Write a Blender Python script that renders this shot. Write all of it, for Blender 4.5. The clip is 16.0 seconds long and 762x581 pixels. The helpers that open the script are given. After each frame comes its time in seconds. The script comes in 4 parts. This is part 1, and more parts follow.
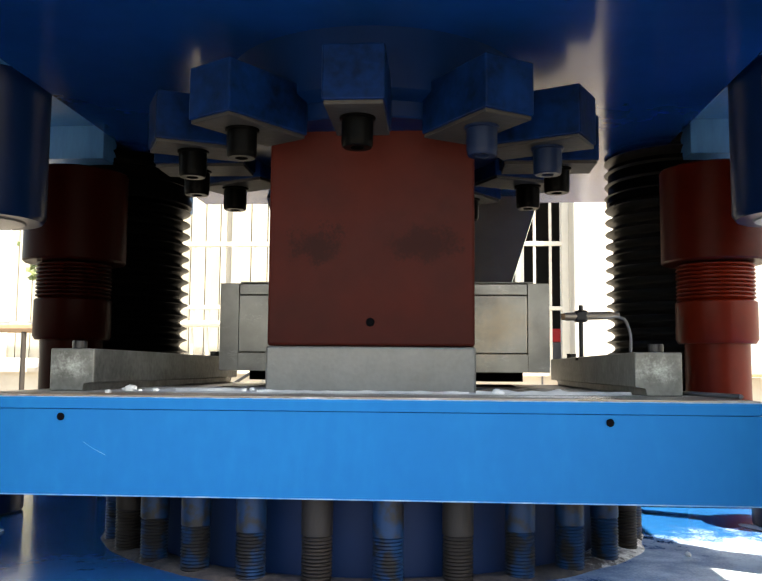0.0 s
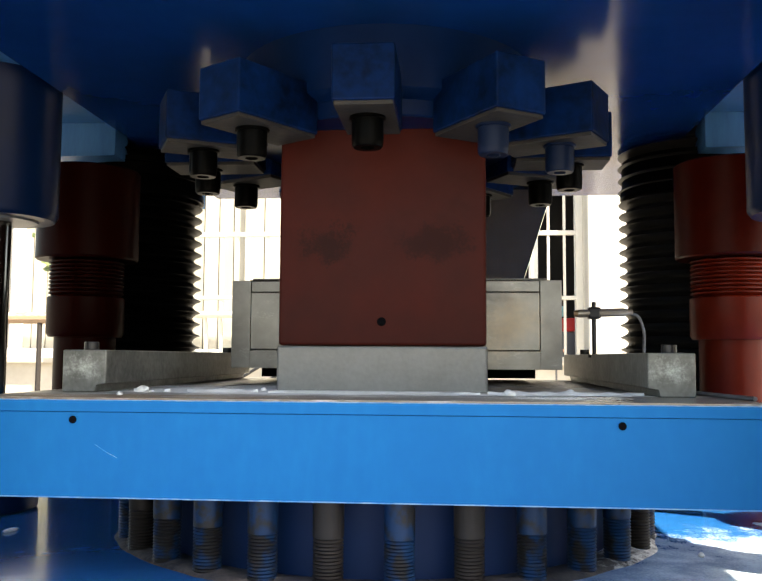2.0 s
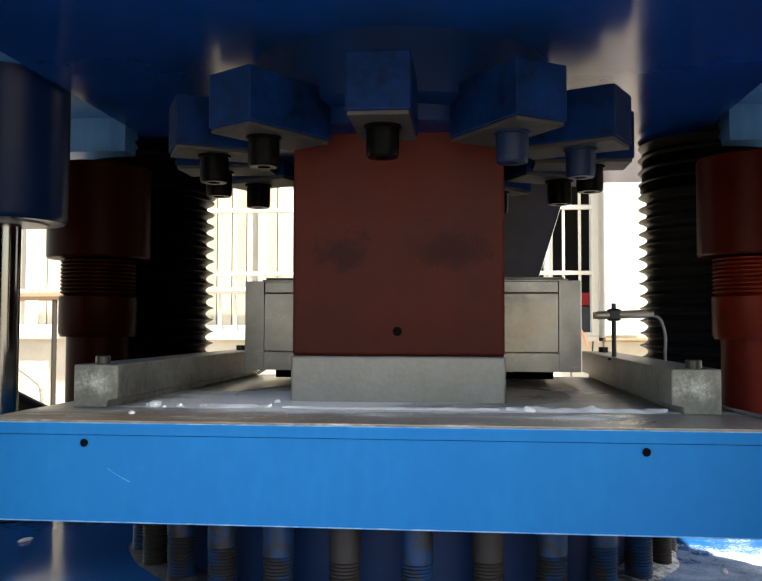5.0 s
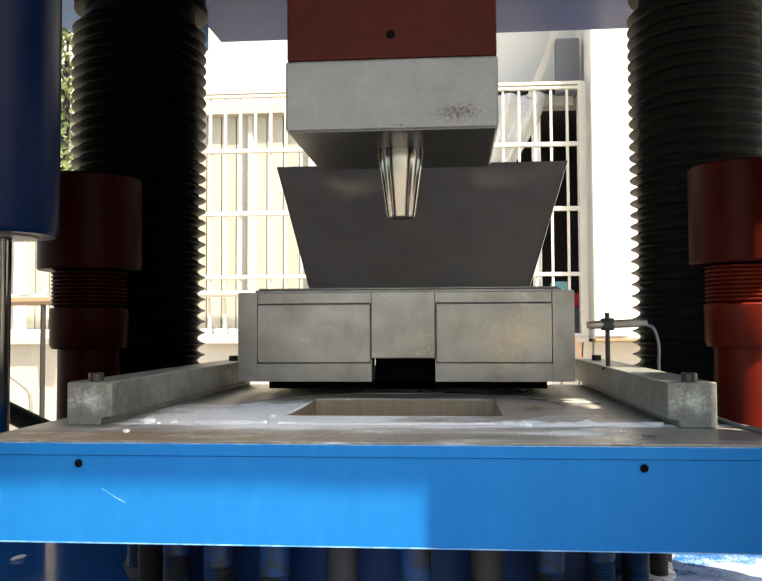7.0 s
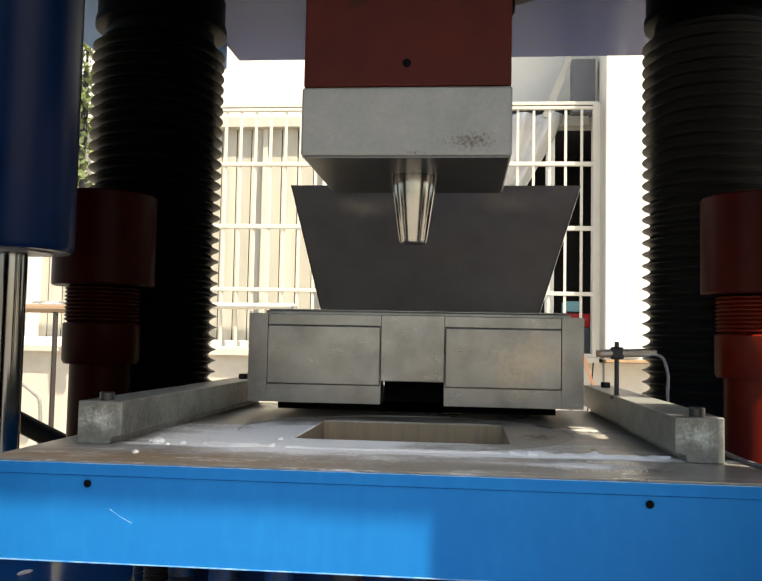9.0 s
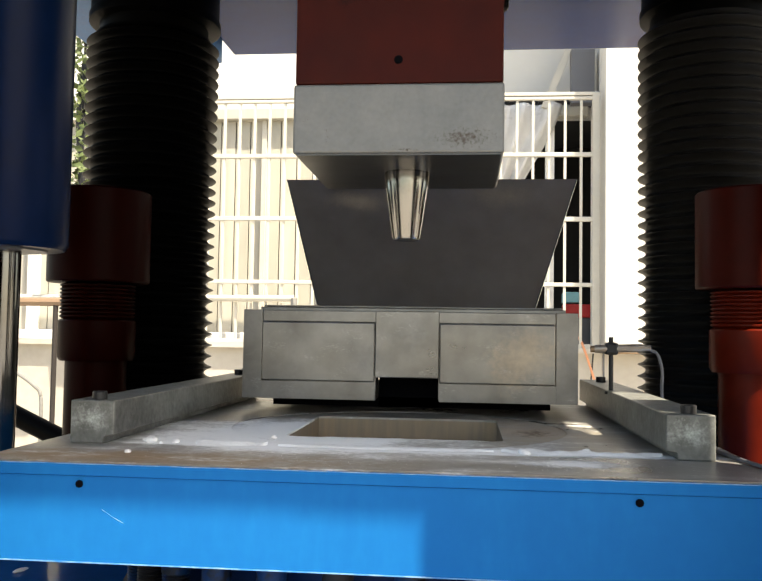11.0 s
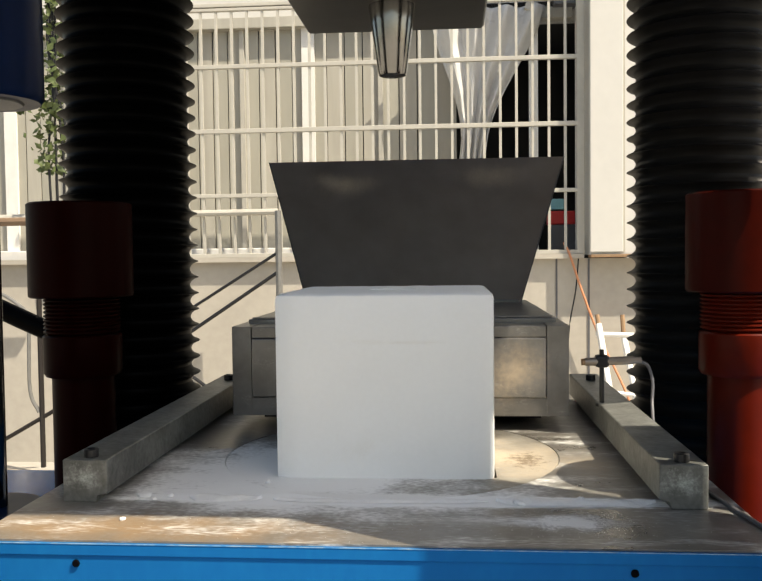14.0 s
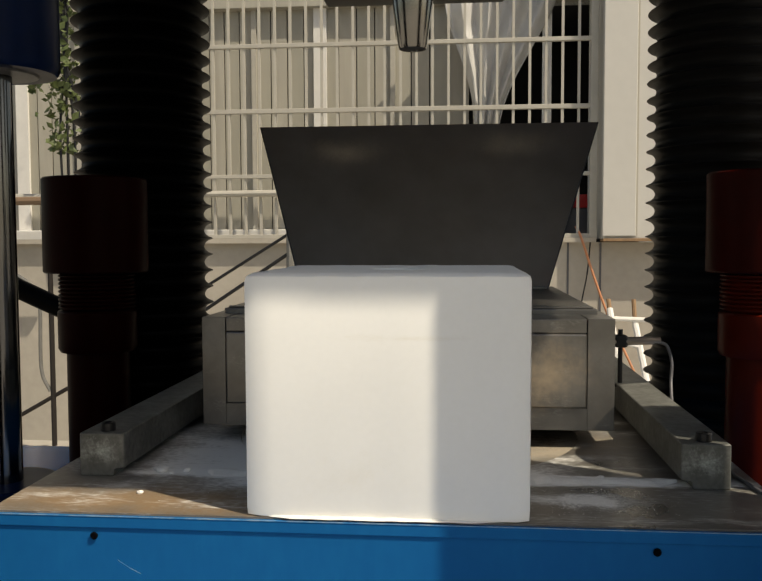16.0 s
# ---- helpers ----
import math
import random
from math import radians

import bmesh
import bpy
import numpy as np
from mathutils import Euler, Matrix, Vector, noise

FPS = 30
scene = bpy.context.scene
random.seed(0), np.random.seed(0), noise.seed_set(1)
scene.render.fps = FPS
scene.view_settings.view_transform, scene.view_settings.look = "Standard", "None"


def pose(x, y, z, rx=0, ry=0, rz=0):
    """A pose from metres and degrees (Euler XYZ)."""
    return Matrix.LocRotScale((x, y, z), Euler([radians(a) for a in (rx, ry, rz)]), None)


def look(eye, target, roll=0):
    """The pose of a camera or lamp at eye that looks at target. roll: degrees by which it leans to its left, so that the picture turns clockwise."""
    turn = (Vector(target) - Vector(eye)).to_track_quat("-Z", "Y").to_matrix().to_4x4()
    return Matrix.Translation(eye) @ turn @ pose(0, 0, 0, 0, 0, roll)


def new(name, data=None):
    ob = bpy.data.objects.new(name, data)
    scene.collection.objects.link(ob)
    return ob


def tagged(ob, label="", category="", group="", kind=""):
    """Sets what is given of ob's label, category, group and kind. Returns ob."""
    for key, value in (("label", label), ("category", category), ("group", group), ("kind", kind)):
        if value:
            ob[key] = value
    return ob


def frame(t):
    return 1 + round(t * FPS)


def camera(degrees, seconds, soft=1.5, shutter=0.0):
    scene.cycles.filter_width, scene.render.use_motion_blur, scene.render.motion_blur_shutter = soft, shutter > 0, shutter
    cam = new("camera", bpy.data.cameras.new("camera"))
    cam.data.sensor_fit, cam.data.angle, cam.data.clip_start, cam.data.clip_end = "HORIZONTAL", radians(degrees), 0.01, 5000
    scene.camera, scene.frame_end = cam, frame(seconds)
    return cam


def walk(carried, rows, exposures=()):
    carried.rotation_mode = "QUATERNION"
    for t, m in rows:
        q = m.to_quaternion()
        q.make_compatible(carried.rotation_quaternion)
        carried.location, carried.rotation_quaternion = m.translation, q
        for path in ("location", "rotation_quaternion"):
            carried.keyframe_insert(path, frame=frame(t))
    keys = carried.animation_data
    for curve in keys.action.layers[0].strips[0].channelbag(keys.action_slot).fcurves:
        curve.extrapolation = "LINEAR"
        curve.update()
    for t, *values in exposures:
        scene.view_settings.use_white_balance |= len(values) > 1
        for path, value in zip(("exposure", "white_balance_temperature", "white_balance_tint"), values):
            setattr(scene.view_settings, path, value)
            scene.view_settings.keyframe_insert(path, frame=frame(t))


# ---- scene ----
cam = camera(48, 16.0, soft=1.5)
PATH = [
    (0, (0.0663, -0.6178, 1.0171), (-0.0675, 1.3694, 1.1995), 0.45),
    (0.5, (0.0683, -0.6154, 1.0213), (-0.0641, 1.3724, 1.1974), 0.27),
    (1, (0.0671, -0.6156, 1.0247), (-0.0877, 1.3713, 1.1932), 0.23),
    (1.5, (0.0667, -0.6132, 1.0273), (-0.0985, 1.3733, 1.1899), 0.34),
    (2, (0.0685, -0.6159, 1.0276), (-0.0972, 1.3711, 1.1830), 0.34),
    (2.5, (0.0681, -0.6229, 1.0290), (-0.0922, 1.3664, 1.1597), 0.56),
    (3, (0.0758, -0.6272, 1.0268), (-0.0827, 1.3640, 1.1255), 0.19),
    (3.5, (0.0756, -0.6307, 1.0280), (-0.0876, 1.3604, 1.1222), 0.35),
    (4, (0.0759, -0.6172, 1.0542), (-0.1398, 1.3671, 1.1795), -0.18),
    (4.2, (0.0729, -0.6122, 1.0592), (-0.1308, 1.3744, 1.1685), 0.12),
    (6.3, (0.0608, -0.5966, 1.0723), (-0.1146, 1.3942, 1.1484), -0.17),
    (6.5, (0.0598, -0.5966, 1.0753), (-0.1056, 1.3951, 1.1494), -0.17),
    (7, (0.0601, -0.5992, 1.0764), (-0.1121, 1.3914, 1.1641), -0.27),
    (7.5, (0.0609, -0.5991, 1.0779), (-0.1011, 1.3922, 1.1709), -0.43),
    (8, (0.0628, -0.5966, 1.0783), (-0.1032, 1.3942, 1.1751), -0.34),
    (8.5, (0.0632, -0.5994, 1.0830), (-0.1162, 1.3895, 1.1939), 0.33),
    (9, (0.0610, -0.6047, 1.0870), (-0.1372, 1.3819, 1.2069), 1.13),
    (9.2, (0.0650, -0.6017, 1.0920), (-0.1403, 1.3848, 1.1999), 0.93),
    (11.3, (0.0686, -0.6042, 1.0935), (-0.1292, 1.3838, 1.1873), 0.89),
    (11.5, (0.0666, -0.6032, 1.0875), (-0.1262, 1.3859, 1.1683), 0.99),
    (12, (0.0641, -0.6048, 1.0863), (-0.1255, 1.3852, 1.1484), 1.09),
    (12.5, (0.0641, -0.6021, 1.0777), (-0.1340, 1.3875, 1.1236), 0.87),
    (13, (0.0636, -0.5939, 1.0456), (-0.1320, 1.3964, 1.0695), -0.05),
    (13.5, (0.0629, -0.5933, 1.0201), (-0.1091, 1.3988, 0.9760), -1.10),
    (14, (0.0631, -0.5930, 1.0075), (-0.1016, 1.3986, 0.9271), -0.67),
    (14.5, (0.0583, -0.5900, 1.0076), (-0.1415, 1.3978, 0.9156), -0.91),
    (15, (0.0548, -0.5814, 1.0060), (-0.1358, 1.4068, 0.9023), -0.89),
    (15.5, (0.0546, -0.5818, 1.0029), (-0.1380, 1.4052, 0.8811), -0.74),
    (16, (0.0537, -0.5863, 1.0005), (-0.1324, 1.4014, 0.8814), -0.20),
]
walk(cam, [(t, look(eye, target, roll)) for t, eye, target, roll in PATH],
     exposures=[(t, e, k, 8) for t, e, k in ((0, 2.46, 7900), (4.2, 2.30, 7900), (6.3, 2.08, 7900), (7, 2.02, 7900), (9.2, 1.68, 7900), (11.3, 1.82, 7800), (12, 1.57, 7600), (12.5, 1.24, 7450),
                                           (13.5, 0.98, 7450), (14, 0.78, 7650), (14.5, 0.56, 7800), (15, 0.32, 7800), (16, -0.10, 8000))])

# ---- light: sun high over the right front, clear sky ----
SUN_AZ, SUN_EL = radians(60.5), radians(52.7)
world = bpy.data.worlds.new("world")
scene.world = world
world.use_nodes = True
wn = world.node_tree
sky = wn.nodes.new("ShaderNodeTexSky")
sky.sky_type, sky.sun_disc = "NISHITA", False
sky.dust_density = 2.0
sky.sun_elevation, sky.sun_rotation = SUN_EL, math.pi - SUN_AZ
wn.links.new(sky.outputs[0], wn.nodes["Background"].inputs[0])
wn.nodes["Background"].inputs[1].default_value = 0.125
to_sun = Vector((math.sin(SUN_AZ) * math.cos(SUN_EL), -math.cos(SUN_AZ) * math.cos(SUN_EL), math.sin(SUN_EL)))
sun = new("sun", bpy.data.lights.new("sun", "SUN"))
sun.data.energy, sun.data.angle, sun.data.color = 4.5, radians(0.5), (1.0, 0.965, 0.91)
sun.matrix_world = look(to_sun * 20, (0, 0, 0))


# ---- materials ----
def material(name, color, rough=0.5, metal=0.0, vary=0.25, grain=60.0, stain=4.0, bump=0.1, coat=0.0, second=None,
             spread=0.5, stretch=(1, 1, 1), spec=0.5):
    m = bpy.data.materials.new(name)
    m.use_nodes = True
    n, l = m.node_tree.nodes, m.node_tree.links
    b = n["Principled BSDF"]
    tc = n.new("ShaderNodeTexCoord")
    mp = n.new("ShaderNodeMapping")
    mp.inputs["Scale"].default_value = stretch
    l.new(tc.outputs["Object"], mp.inputs[0])
    big, fine = n.new("ShaderNodeTexNoise"), n.new("ShaderNodeTexNoise")
    big.inputs["Scale"].default_value, fine.inputs["Scale"].default_value = stain, grain
    big.inputs["Detail"].default_value, fine.inputs["Detail"].default_value = 5, 4
    for t in (big, fine):
        l.new(mp.outputs[0], t.inputs["Vector"])
    ramp = n.new("ShaderNodeValToRGB")
    c2 = second or tuple(c * (1 - vary) for c in color)
    ramp.color_ramp.elements[0].position, ramp.color_ramp.elements[1].position = 0.5 - spread / 2, 0.5 + spread / 2
    ramp.color_ramp.elements[0].color, ramp.color_ramp.elements[1].color = (*c2, 1), (*color, 1)
    add = n.new("ShaderNodeMath")
    add.operation = "MULTIPLY_ADD"
    add.inputs[1].default_value = 0.35
    l.new(fine.outputs[0], add.inputs[0])
    half = n.new("ShaderNodeMath")
    half.operation = "MULTIPLY_ADD"
    half.inputs[1].default_value, half.inputs[2].default_value = 0.65, 0.0
    l.new(big.outputs[0], half.inputs[0])
    l.new(half.outputs[0], add.inputs[2])
    l.new(add.outputs[0], ramp.inputs[0])
    l.new(ramp.outputs[0], b.inputs["Base Color"])
    rr = n.new("ShaderNodeMapRange")
    rr.inputs["To Min"].default_value, rr.inputs["To Max"].default_value = max(rough - 0.12, 0.02), min(rough + 0.12, 1)
    l.new(big.outputs[0], rr.inputs[0])
    l.new(rr.outputs[0], b.inputs["Roughness"])
    b.inputs["Metallic"].default_value = metal
    b.inputs["Specular IOR Level"].default_value = spec
    b.inputs["Coat Weight"].default_value = coat
    b.inputs["Coat Roughness"].default_value = 0.12
    if bump:
        bp = n.new("ShaderNodeBump")
        bp.inputs["Strength"].default_value, bp.inputs["Distance"].default_value = bump, 0.002
        l.new(fine.outputs[0], bp.inputs["Height"])
        l.new(bp.outputs[0], b.inputs["Normal"])
    return m


blue = material("blue_paint", (0.0008, 0.117, 0.328), 0.5, vary=0.12, grain=90, stain=5, bump=0.04, spec=0.06)
# the table's blue darkened: the crosshead's shade is put into the colour
blue_shaded = material("shaded_blue_paint", (0.0006, 0.024, 0.128), 0.16, vary=0.3, grain=40, stain=6, bump=0.02, spec=0.07)
blue_deep = material("deep_blue_paint", (0.0004, 0.0100, 0.048), 0.34, vary=0.4, grain=60, stain=14, bump=0.05, spec=0.1)
bolt_blue = material("dark_blue_bolt_paint", (0.000624, 0.00702, 0.02808), 0.5, vary=0.4, grain=90, stain=30, bump=0.06, spec=0.15)
# same blue paint darkened for shade, with chipped specks
clamp_paint = material("chipped_clamp_paint", (0.0006, 0.0125, 0.062), 0.42, second=(0.001, 0.004, 0.014), grain=120, stain=28, bump=0.12, spread=0.3, spec=0.04)
rail_steel = material("mottled_rail_steel", (0.25, 0.255, 0.235), 0.46, 0.35, second=(0.075, 0.075, 0.068), grain=160, stain=26, bump=0.2, spread=0.34)
stud_paint = material("chipped_blue_paint", (0.00312, 0.02496, 0.0741), 0.5, second=(0.0156, 0.01404, 0.01404), grain=120, stain=60, bump=0.15, spread=0.12, spec=0.25)
rust_steel = material("rusty_steel", (0.02184, 0.01638, 0.01404), 0.65, 0.3, vary=0.5, grain=120, stain=40, bump=0.15)
red = material("red_oxide_paint", (0.052, 0.0068, 0.0043), 0.5, vary=0.5, grain=50, stain=18, bump=0.08, spec=0.10)
pale_line_blue = material("pale_blue_line", (0.20, 0.34, 0.46), 0.6, second=(0.02, 0.18, 0.42), grain=200, stain=50, bump=0, spread=0.25)
blue_matt = material("matt_blue_paint", (0.00156, 0.01872, 0.078), 0.55, vary=0.3, grain=40, stain=10, bump=0.04, spec=0.2)
cheek_blue = material("greyish_blue_paint", (0.032, 0.13, 0.29), 0.5, second=(0.010, 0.065, 0.19), grain=90, stain=20, bump=0.06, spec=0.3, stretch=(3, 3, 0.5))
# one red paint in three copies: shaded, sunlit and half lit
red_shaded = material("shaded_red_paint", (0.01248, 0.000936, 0.0002496), 0.4, vary=0.5, grain=60, stain=9, bump=0.06, spec=0.02)
orange = material("sunlit_red_paint", (0.115, 0.0075, 0.0016), 0.4, vary=0.5, grain=60, stain=9, bump=0.06, spec=0.1)
red_half_lit = material("half_lit_red_paint", (0.046, 0.0030, 0.0007), 0.4, vary=0.5, grain=60, stain=9, bump=0.06, spec=0.06)
steel = material("ground_steel", (0.44, 0.43, 0.40), 0.42, 0.75, vary=0.4, grain=130, stain=14, bump=0.08)
steel_table = material("stained_steel", (0.36, 0.33, 0.29), 0.52, 0.45, vary=0.5, grain=120, stain=9, bump=0.1)
steel_box = material("grey_machined_steel", (0.261, 0.252, 0.2385), 0.32, 0.82, vary=0.6, grain=40, stain=16, bump=0.06)
steel_dark = material("dark_sheet_steel", (0.37, 0.315, 0.262), 0.36, 0.6, vary=0.4, grain=25, stain=9, bump=0.04)
chrome = material("polished_steel", (0.27, 0.26, 0.245), 0.17, 1.0, vary=0.1, grain=30, stain=10, bump=0.02)
rod_steel = material("dark_chrome", (0.16, 0.16, 0.165), 0.16, 1.0, vary=0.2, grain=30, stain=10, bump=0.02)
dull_steel = material("worn_steel", (0.2223, 0.2184, 0.2067), 0.48, 0.4, vary=0.35, grain=220, stain=30, bump=0.14)
rubber = material("black_rubber", (0.001404, 0.001404, 0.001404), 0.38, vary=0.5, grain=40, stain=12, bump=0.05, spec=0.025)
# lighter copy of the rubber for the bellows on the sunny side
sunlit_rubber = material("sunlit_black_rubber", (0.018, 0.0172, 0.0165), 0.38, vary=0.6, grain=40, stain=12, bump=0.05, spec=0.05)
black_oxide = material("black_oxide_steel", (0.02, 0.02, 0.022), 0.45, 0.35, vary=0.4, grain=90, stain=20, bump=0.08)
salt = material("pressed_salt", (0.90, 0.90, 0.875), 0.75, vary=0.06, grain=200, stain=14, bump=0.03)
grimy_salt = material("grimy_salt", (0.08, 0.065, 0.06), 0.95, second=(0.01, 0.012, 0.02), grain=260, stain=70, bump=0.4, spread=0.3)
salt_powder = material("salt_powder", (0.88, 0.87, 0.84), 0.95, vary=0.15, grain=240, stain=30, bump=0.4)
punch_face = material("ground_punch_steel", (0.10, 0.095, 0.09), 0.34, 0.9, vary=0.2, grain=60, stain=12, bump=0.02)
# near-black colour stands in for the shade inside holes and gaps
shadow_black = material("recess_shade_black", (0.004, 0.004, 0.005), 0.9, vary=0.3, bump=0, spec=0.02)
clamp_dark = material("dark_clamp_steel", (0.013, 0.010, 0.008), 0.7, 0.05, second=(0.002, 0.002, 0.003), grain=140, stain=45, bump=0.2, spread=0.25)
concrete = material("concrete", (0.46, 0.42, 0.36), 0.9, vary=0.28, grain=18, stain=1.6, bump=0.2)
render_white = material("white_plaster", (0.56, 0.545, 0.51), 0.85, vary=0.12, grain=15, stain=1.2, bump=0.1)
paving = material("paving", (0.4, 0.375, 0.33), 0.92, vary=0.3, grain=14, stain=1.2, bump=0.2)
fence_paint = material("cream_fence_paint", (0.46, 0.435, 0.38), 0.55, vary=0.2, grain=30, stain=5, bump=0.05)
cladding = material("aged_cladding", (0.43, 0.405, 0.345), 0.7, vary=0.28, grain=6, stain=1.5, bump=0.05, stretch=(3, 3, 0.3))
plastic_sheet = material("cloudy_plastic_sheet", (0.68, 0.67, 0.65), 0.3, vary=0.4, grain=9, stain=3, bump=0.3)
# near-black in place of an unlit room's shade
dark_room = material("unlit_interior", (0.012, 0.011, 0.010), 0.8, vary=0.3, grain=5, bump=0)
hose_orange = material("orange_hose", (0.62, 0.26, 0.13), 0.5, vary=0.2, bump=0)
cable_grey = material("grey_cable", (0.10, 0.10, 0.11), 0.5, vary=0.15, bump=0)
leaf_green = material("leaf_green", (0.10, 0.13, 0.04), 0.6, second=(0.04, 0.06, 0.015), grain=8, stain=20, bump=0)
signal_red = material("red_plastic", (0.55, 0.02, 0.02), 0.4, vary=0.2, bump=0)
pale_blue = material("pale_blue_plastic", (0.25, 0.55, 0.62), 0.5, vary=0.2, bump=0)
white_paint = material("white_paint", (0.75, 0.73, 0.69), 0.5, vary=0.12, grain=30, stain=8, bump=0.05)
wood = material("weathered_wood", (0.32, 0.2, 0.11), 0.8, vary=0.4, grain=20, stain=5, bump=0.2, stretch=(6, 6, 0.6))


def overlaid(m, centre, reach, amount, color=(0.80, 0.79, 0.76), scale=26.0, sharp=7.0, smear=(1, 1, 1), rough=0.95):
    """Lays patchy salt, stain or painted light over a material, thickest round a centre in the object's own metres."""
    n, l = m.node_tree.nodes, m.node_tree.links
    b = n["Principled BSDF"]
    tc = n.new("ShaderNodeTexCoord")
    mp = n.new("ShaderNodeMapping")
    mp.vector_type = "TEXTURE"
    mp.inputs["Location"].default_value, mp.inputs["Scale"].default_value = (*centre, 0)[:3], (*reach, 10)[:3]
    l.new(tc.outputs["Object"], mp.inputs[0])
    ln = n.new("ShaderNodeVectorMath")
    ln.operation = "LENGTH"
    l.new(mp.outputs[0], ln.inputs[0])
    fall = n.new("ShaderNodeMapRange")
    fall.inputs["From Min"].default_value, fall.inputs["From Max"].default_value = 0.0, 1.4
    fall.inputs["To Min"].default_value, fall.inputs["To Max"].default_value = amount, amount - 0.75
    l.new(ln.outputs["Value"], fall.inputs[0])
    total = fall.outputs[0]
    for sc, w in ((scale, 0.62), (scale * 9, 0.38)):
        t = n.new("ShaderNodeTexNoise")
        t.inputs["Scale"].default_value, t.inputs["Detail"].default_value = sc, 6
        st = n.new("ShaderNodeMapping")
        st.inputs["Scale"].default_value = smear
        l.new(tc.outputs["Object"], st.inputs[0])
        l.new(st.outputs[0], t.inputs["Vector"])
        k = n.new("ShaderNodeMath")
        k.operation = "MULTIPLY_ADD"
        k.inputs[1].default_value = w
        l.new(t.outputs[0], k.inputs[0])
        l.new(total, k.inputs[2])
        total = k.outputs[0]
    cut = n.new("ShaderNodeMapRange")
    cut.interpolation_type = "SMOOTHSTEP"
    cut.inputs["From Min"].default_value, cut.inputs["From Max"].default_value = 1.0 - 1.0 / sharp, 1.0 + 1.0 / sharp
    l.new(total, cut.inputs[0])
    for name, over in (("Base Color", (*color, 1)), ("Roughness", rough), ("Metallic", 0.0), ("Coat Weight", 0.0)):
        mix = n.new("ShaderNodeMix")
        if name == "Base Color":
            mix.data_type = "RGBA"
            a, bb, out = mix.inputs[6], mix.inputs[7], mix.outputs[2]
        else:
            a, bb, out = mix.inputs[2], mix.inputs[3], mix.outputs[0]
        l.new(cut.outputs[0], mix.inputs[0])
        if b.inputs[name].is_linked:
            l.new(b.inputs[name].links[0].from_socket, a)
        else:
            a.default_value = b.inputs[name].default_value
        bb.default_value = over
        l.new(out, b.inputs[name])
    return m


table_dusty = overlaid(material("salted_steel_top", (0.31, 0.295, 0.27), 0.30, 0.45, second=(0.12, 0.105, 0.085), grain=90, stain=9, bump=0.08, spec=0.8),
                     (-0.06, 0.19), (0.21, 0.14), 0.96, color=(0.86, 0.855, 0.83), scale=24, sharp=6, smear=(0.8, 1.1, 1))
overlaid(table_dusty, (-0.2, 0.03), (0.25, 0.05), 0.80, color=(0.24, 0.155, 0.08), scale=30, sharp=3, rough=0.7)
overlaid(table_dusty, (0.03, 0.112), (0.22, 0.016), 1.12, color=(0.9, 0.9, 0.88), scale=40, smear=(0.3, 1, 1))
overlaid(table_dusty, (0.08, 0.06), (0.12, 0.025), 0.56, color=(0.78, 0.77, 0.74), scale=28, sharp=4, smear=(0.5, 1.1, 1))
overlaid(table_dusty, (0.152, 0.058), (0.045, 0.03), 0.80, scale=50)
insert_dusty = overlaid(material("salted_ground_steel", (0.40, 0.385, 0.35), 0.45, 0.6, second=(0.17, 0.15, 0.12), grain=110, stain=20, bump=0.1),
                      (-0.08, 0.21), (0.16, 0.14), 0.96, color=(0.86, 0.855, 0.83), scale=26, sharp=6, smear=(0.8, 1.1, 1))
overlaid(insert_dusty, (0.135, 0.26), (0.06, 0.11), 0.80, color=(0.42, 0.35, 0.26), scale=24, sharp=3)
overlaid(insert_dusty, (0.135, 0.26), (0.05, 0.09), 0.62, color=(0.16, 0.12, 0.08), scale=110, sharp=8)
overlaid(table_dusty, (0.19, 0.24), (0.05, 0.10), 0.66, color=(0.40, 0.33, 0.245), scale=18, sharp=3, rough=0.6)
overlaid(insert_dusty, (0.0, 0.115), (0.3, 0.022), 1.0, scale=40)
# pale blue at the right is salt dust and painted sunlight together
plate_salted_lit = overlaid(material("salted_sunlit_blue_paint", (0.0078, 0.1014, 0.312), 0.14, vary=0.2, grain=70, stain=8, bump=0.05, coat=0.05, spec=0.22),
                     (0.36, 0.08), (0.26, 0.22), 0.80, color=(0.56, 0.68, 0.77), scale=46, sharp=4)
overlaid(plate_salted_lit, (0.15, 0.0), (0.40, 0.10), 0.62, scale=330, sharp=9)
overlaid(rail_steel, (0.0, 0.096, 1.022), (0.045, 0.03, 0.03), 0.52, color=(0.52, 0.55, 0.50), scale=70, sharp=5, rough=0.7)
overlaid(grimy_salt, (0.27, 0.16), (0.14, 0.2), 0.68, scale=120, sharp=7)
overlaid(clamp_paint, (0, 0), (90, 90), 0.262, color=(0.13, 0.13, 0.14), scale=60, sharp=14, rough=0.6)
# pale patch paints sunlight on the front-right of each fold
overlaid(sunlit_rubber, (0.09, -0.03, 0.002), (0.05, 0.07, 0.005), 0.84, color=(0.52, 0.50, 0.46), scale=40, sharp=4, smear=(1, 1, 4), rough=0.8)
overlaid(blue, (0, 0), (90, 90), 0.33, color=(0.003, 0.175, 0.405), scale=14, sharp=3, smear=(1, 1, 0.35), rough=0.6)
overlaid(dull_steel, (0, 0), (90, 90), 0.345, color=(0.07, 0.045, 0.03), scale=70, sharp=10, rough=0.7)
overlaid(red, (0, 0), (90, 90), 0.385, color=(0.035, 0.008, 0.006), scale=22, sharp=4, rough=0.6)
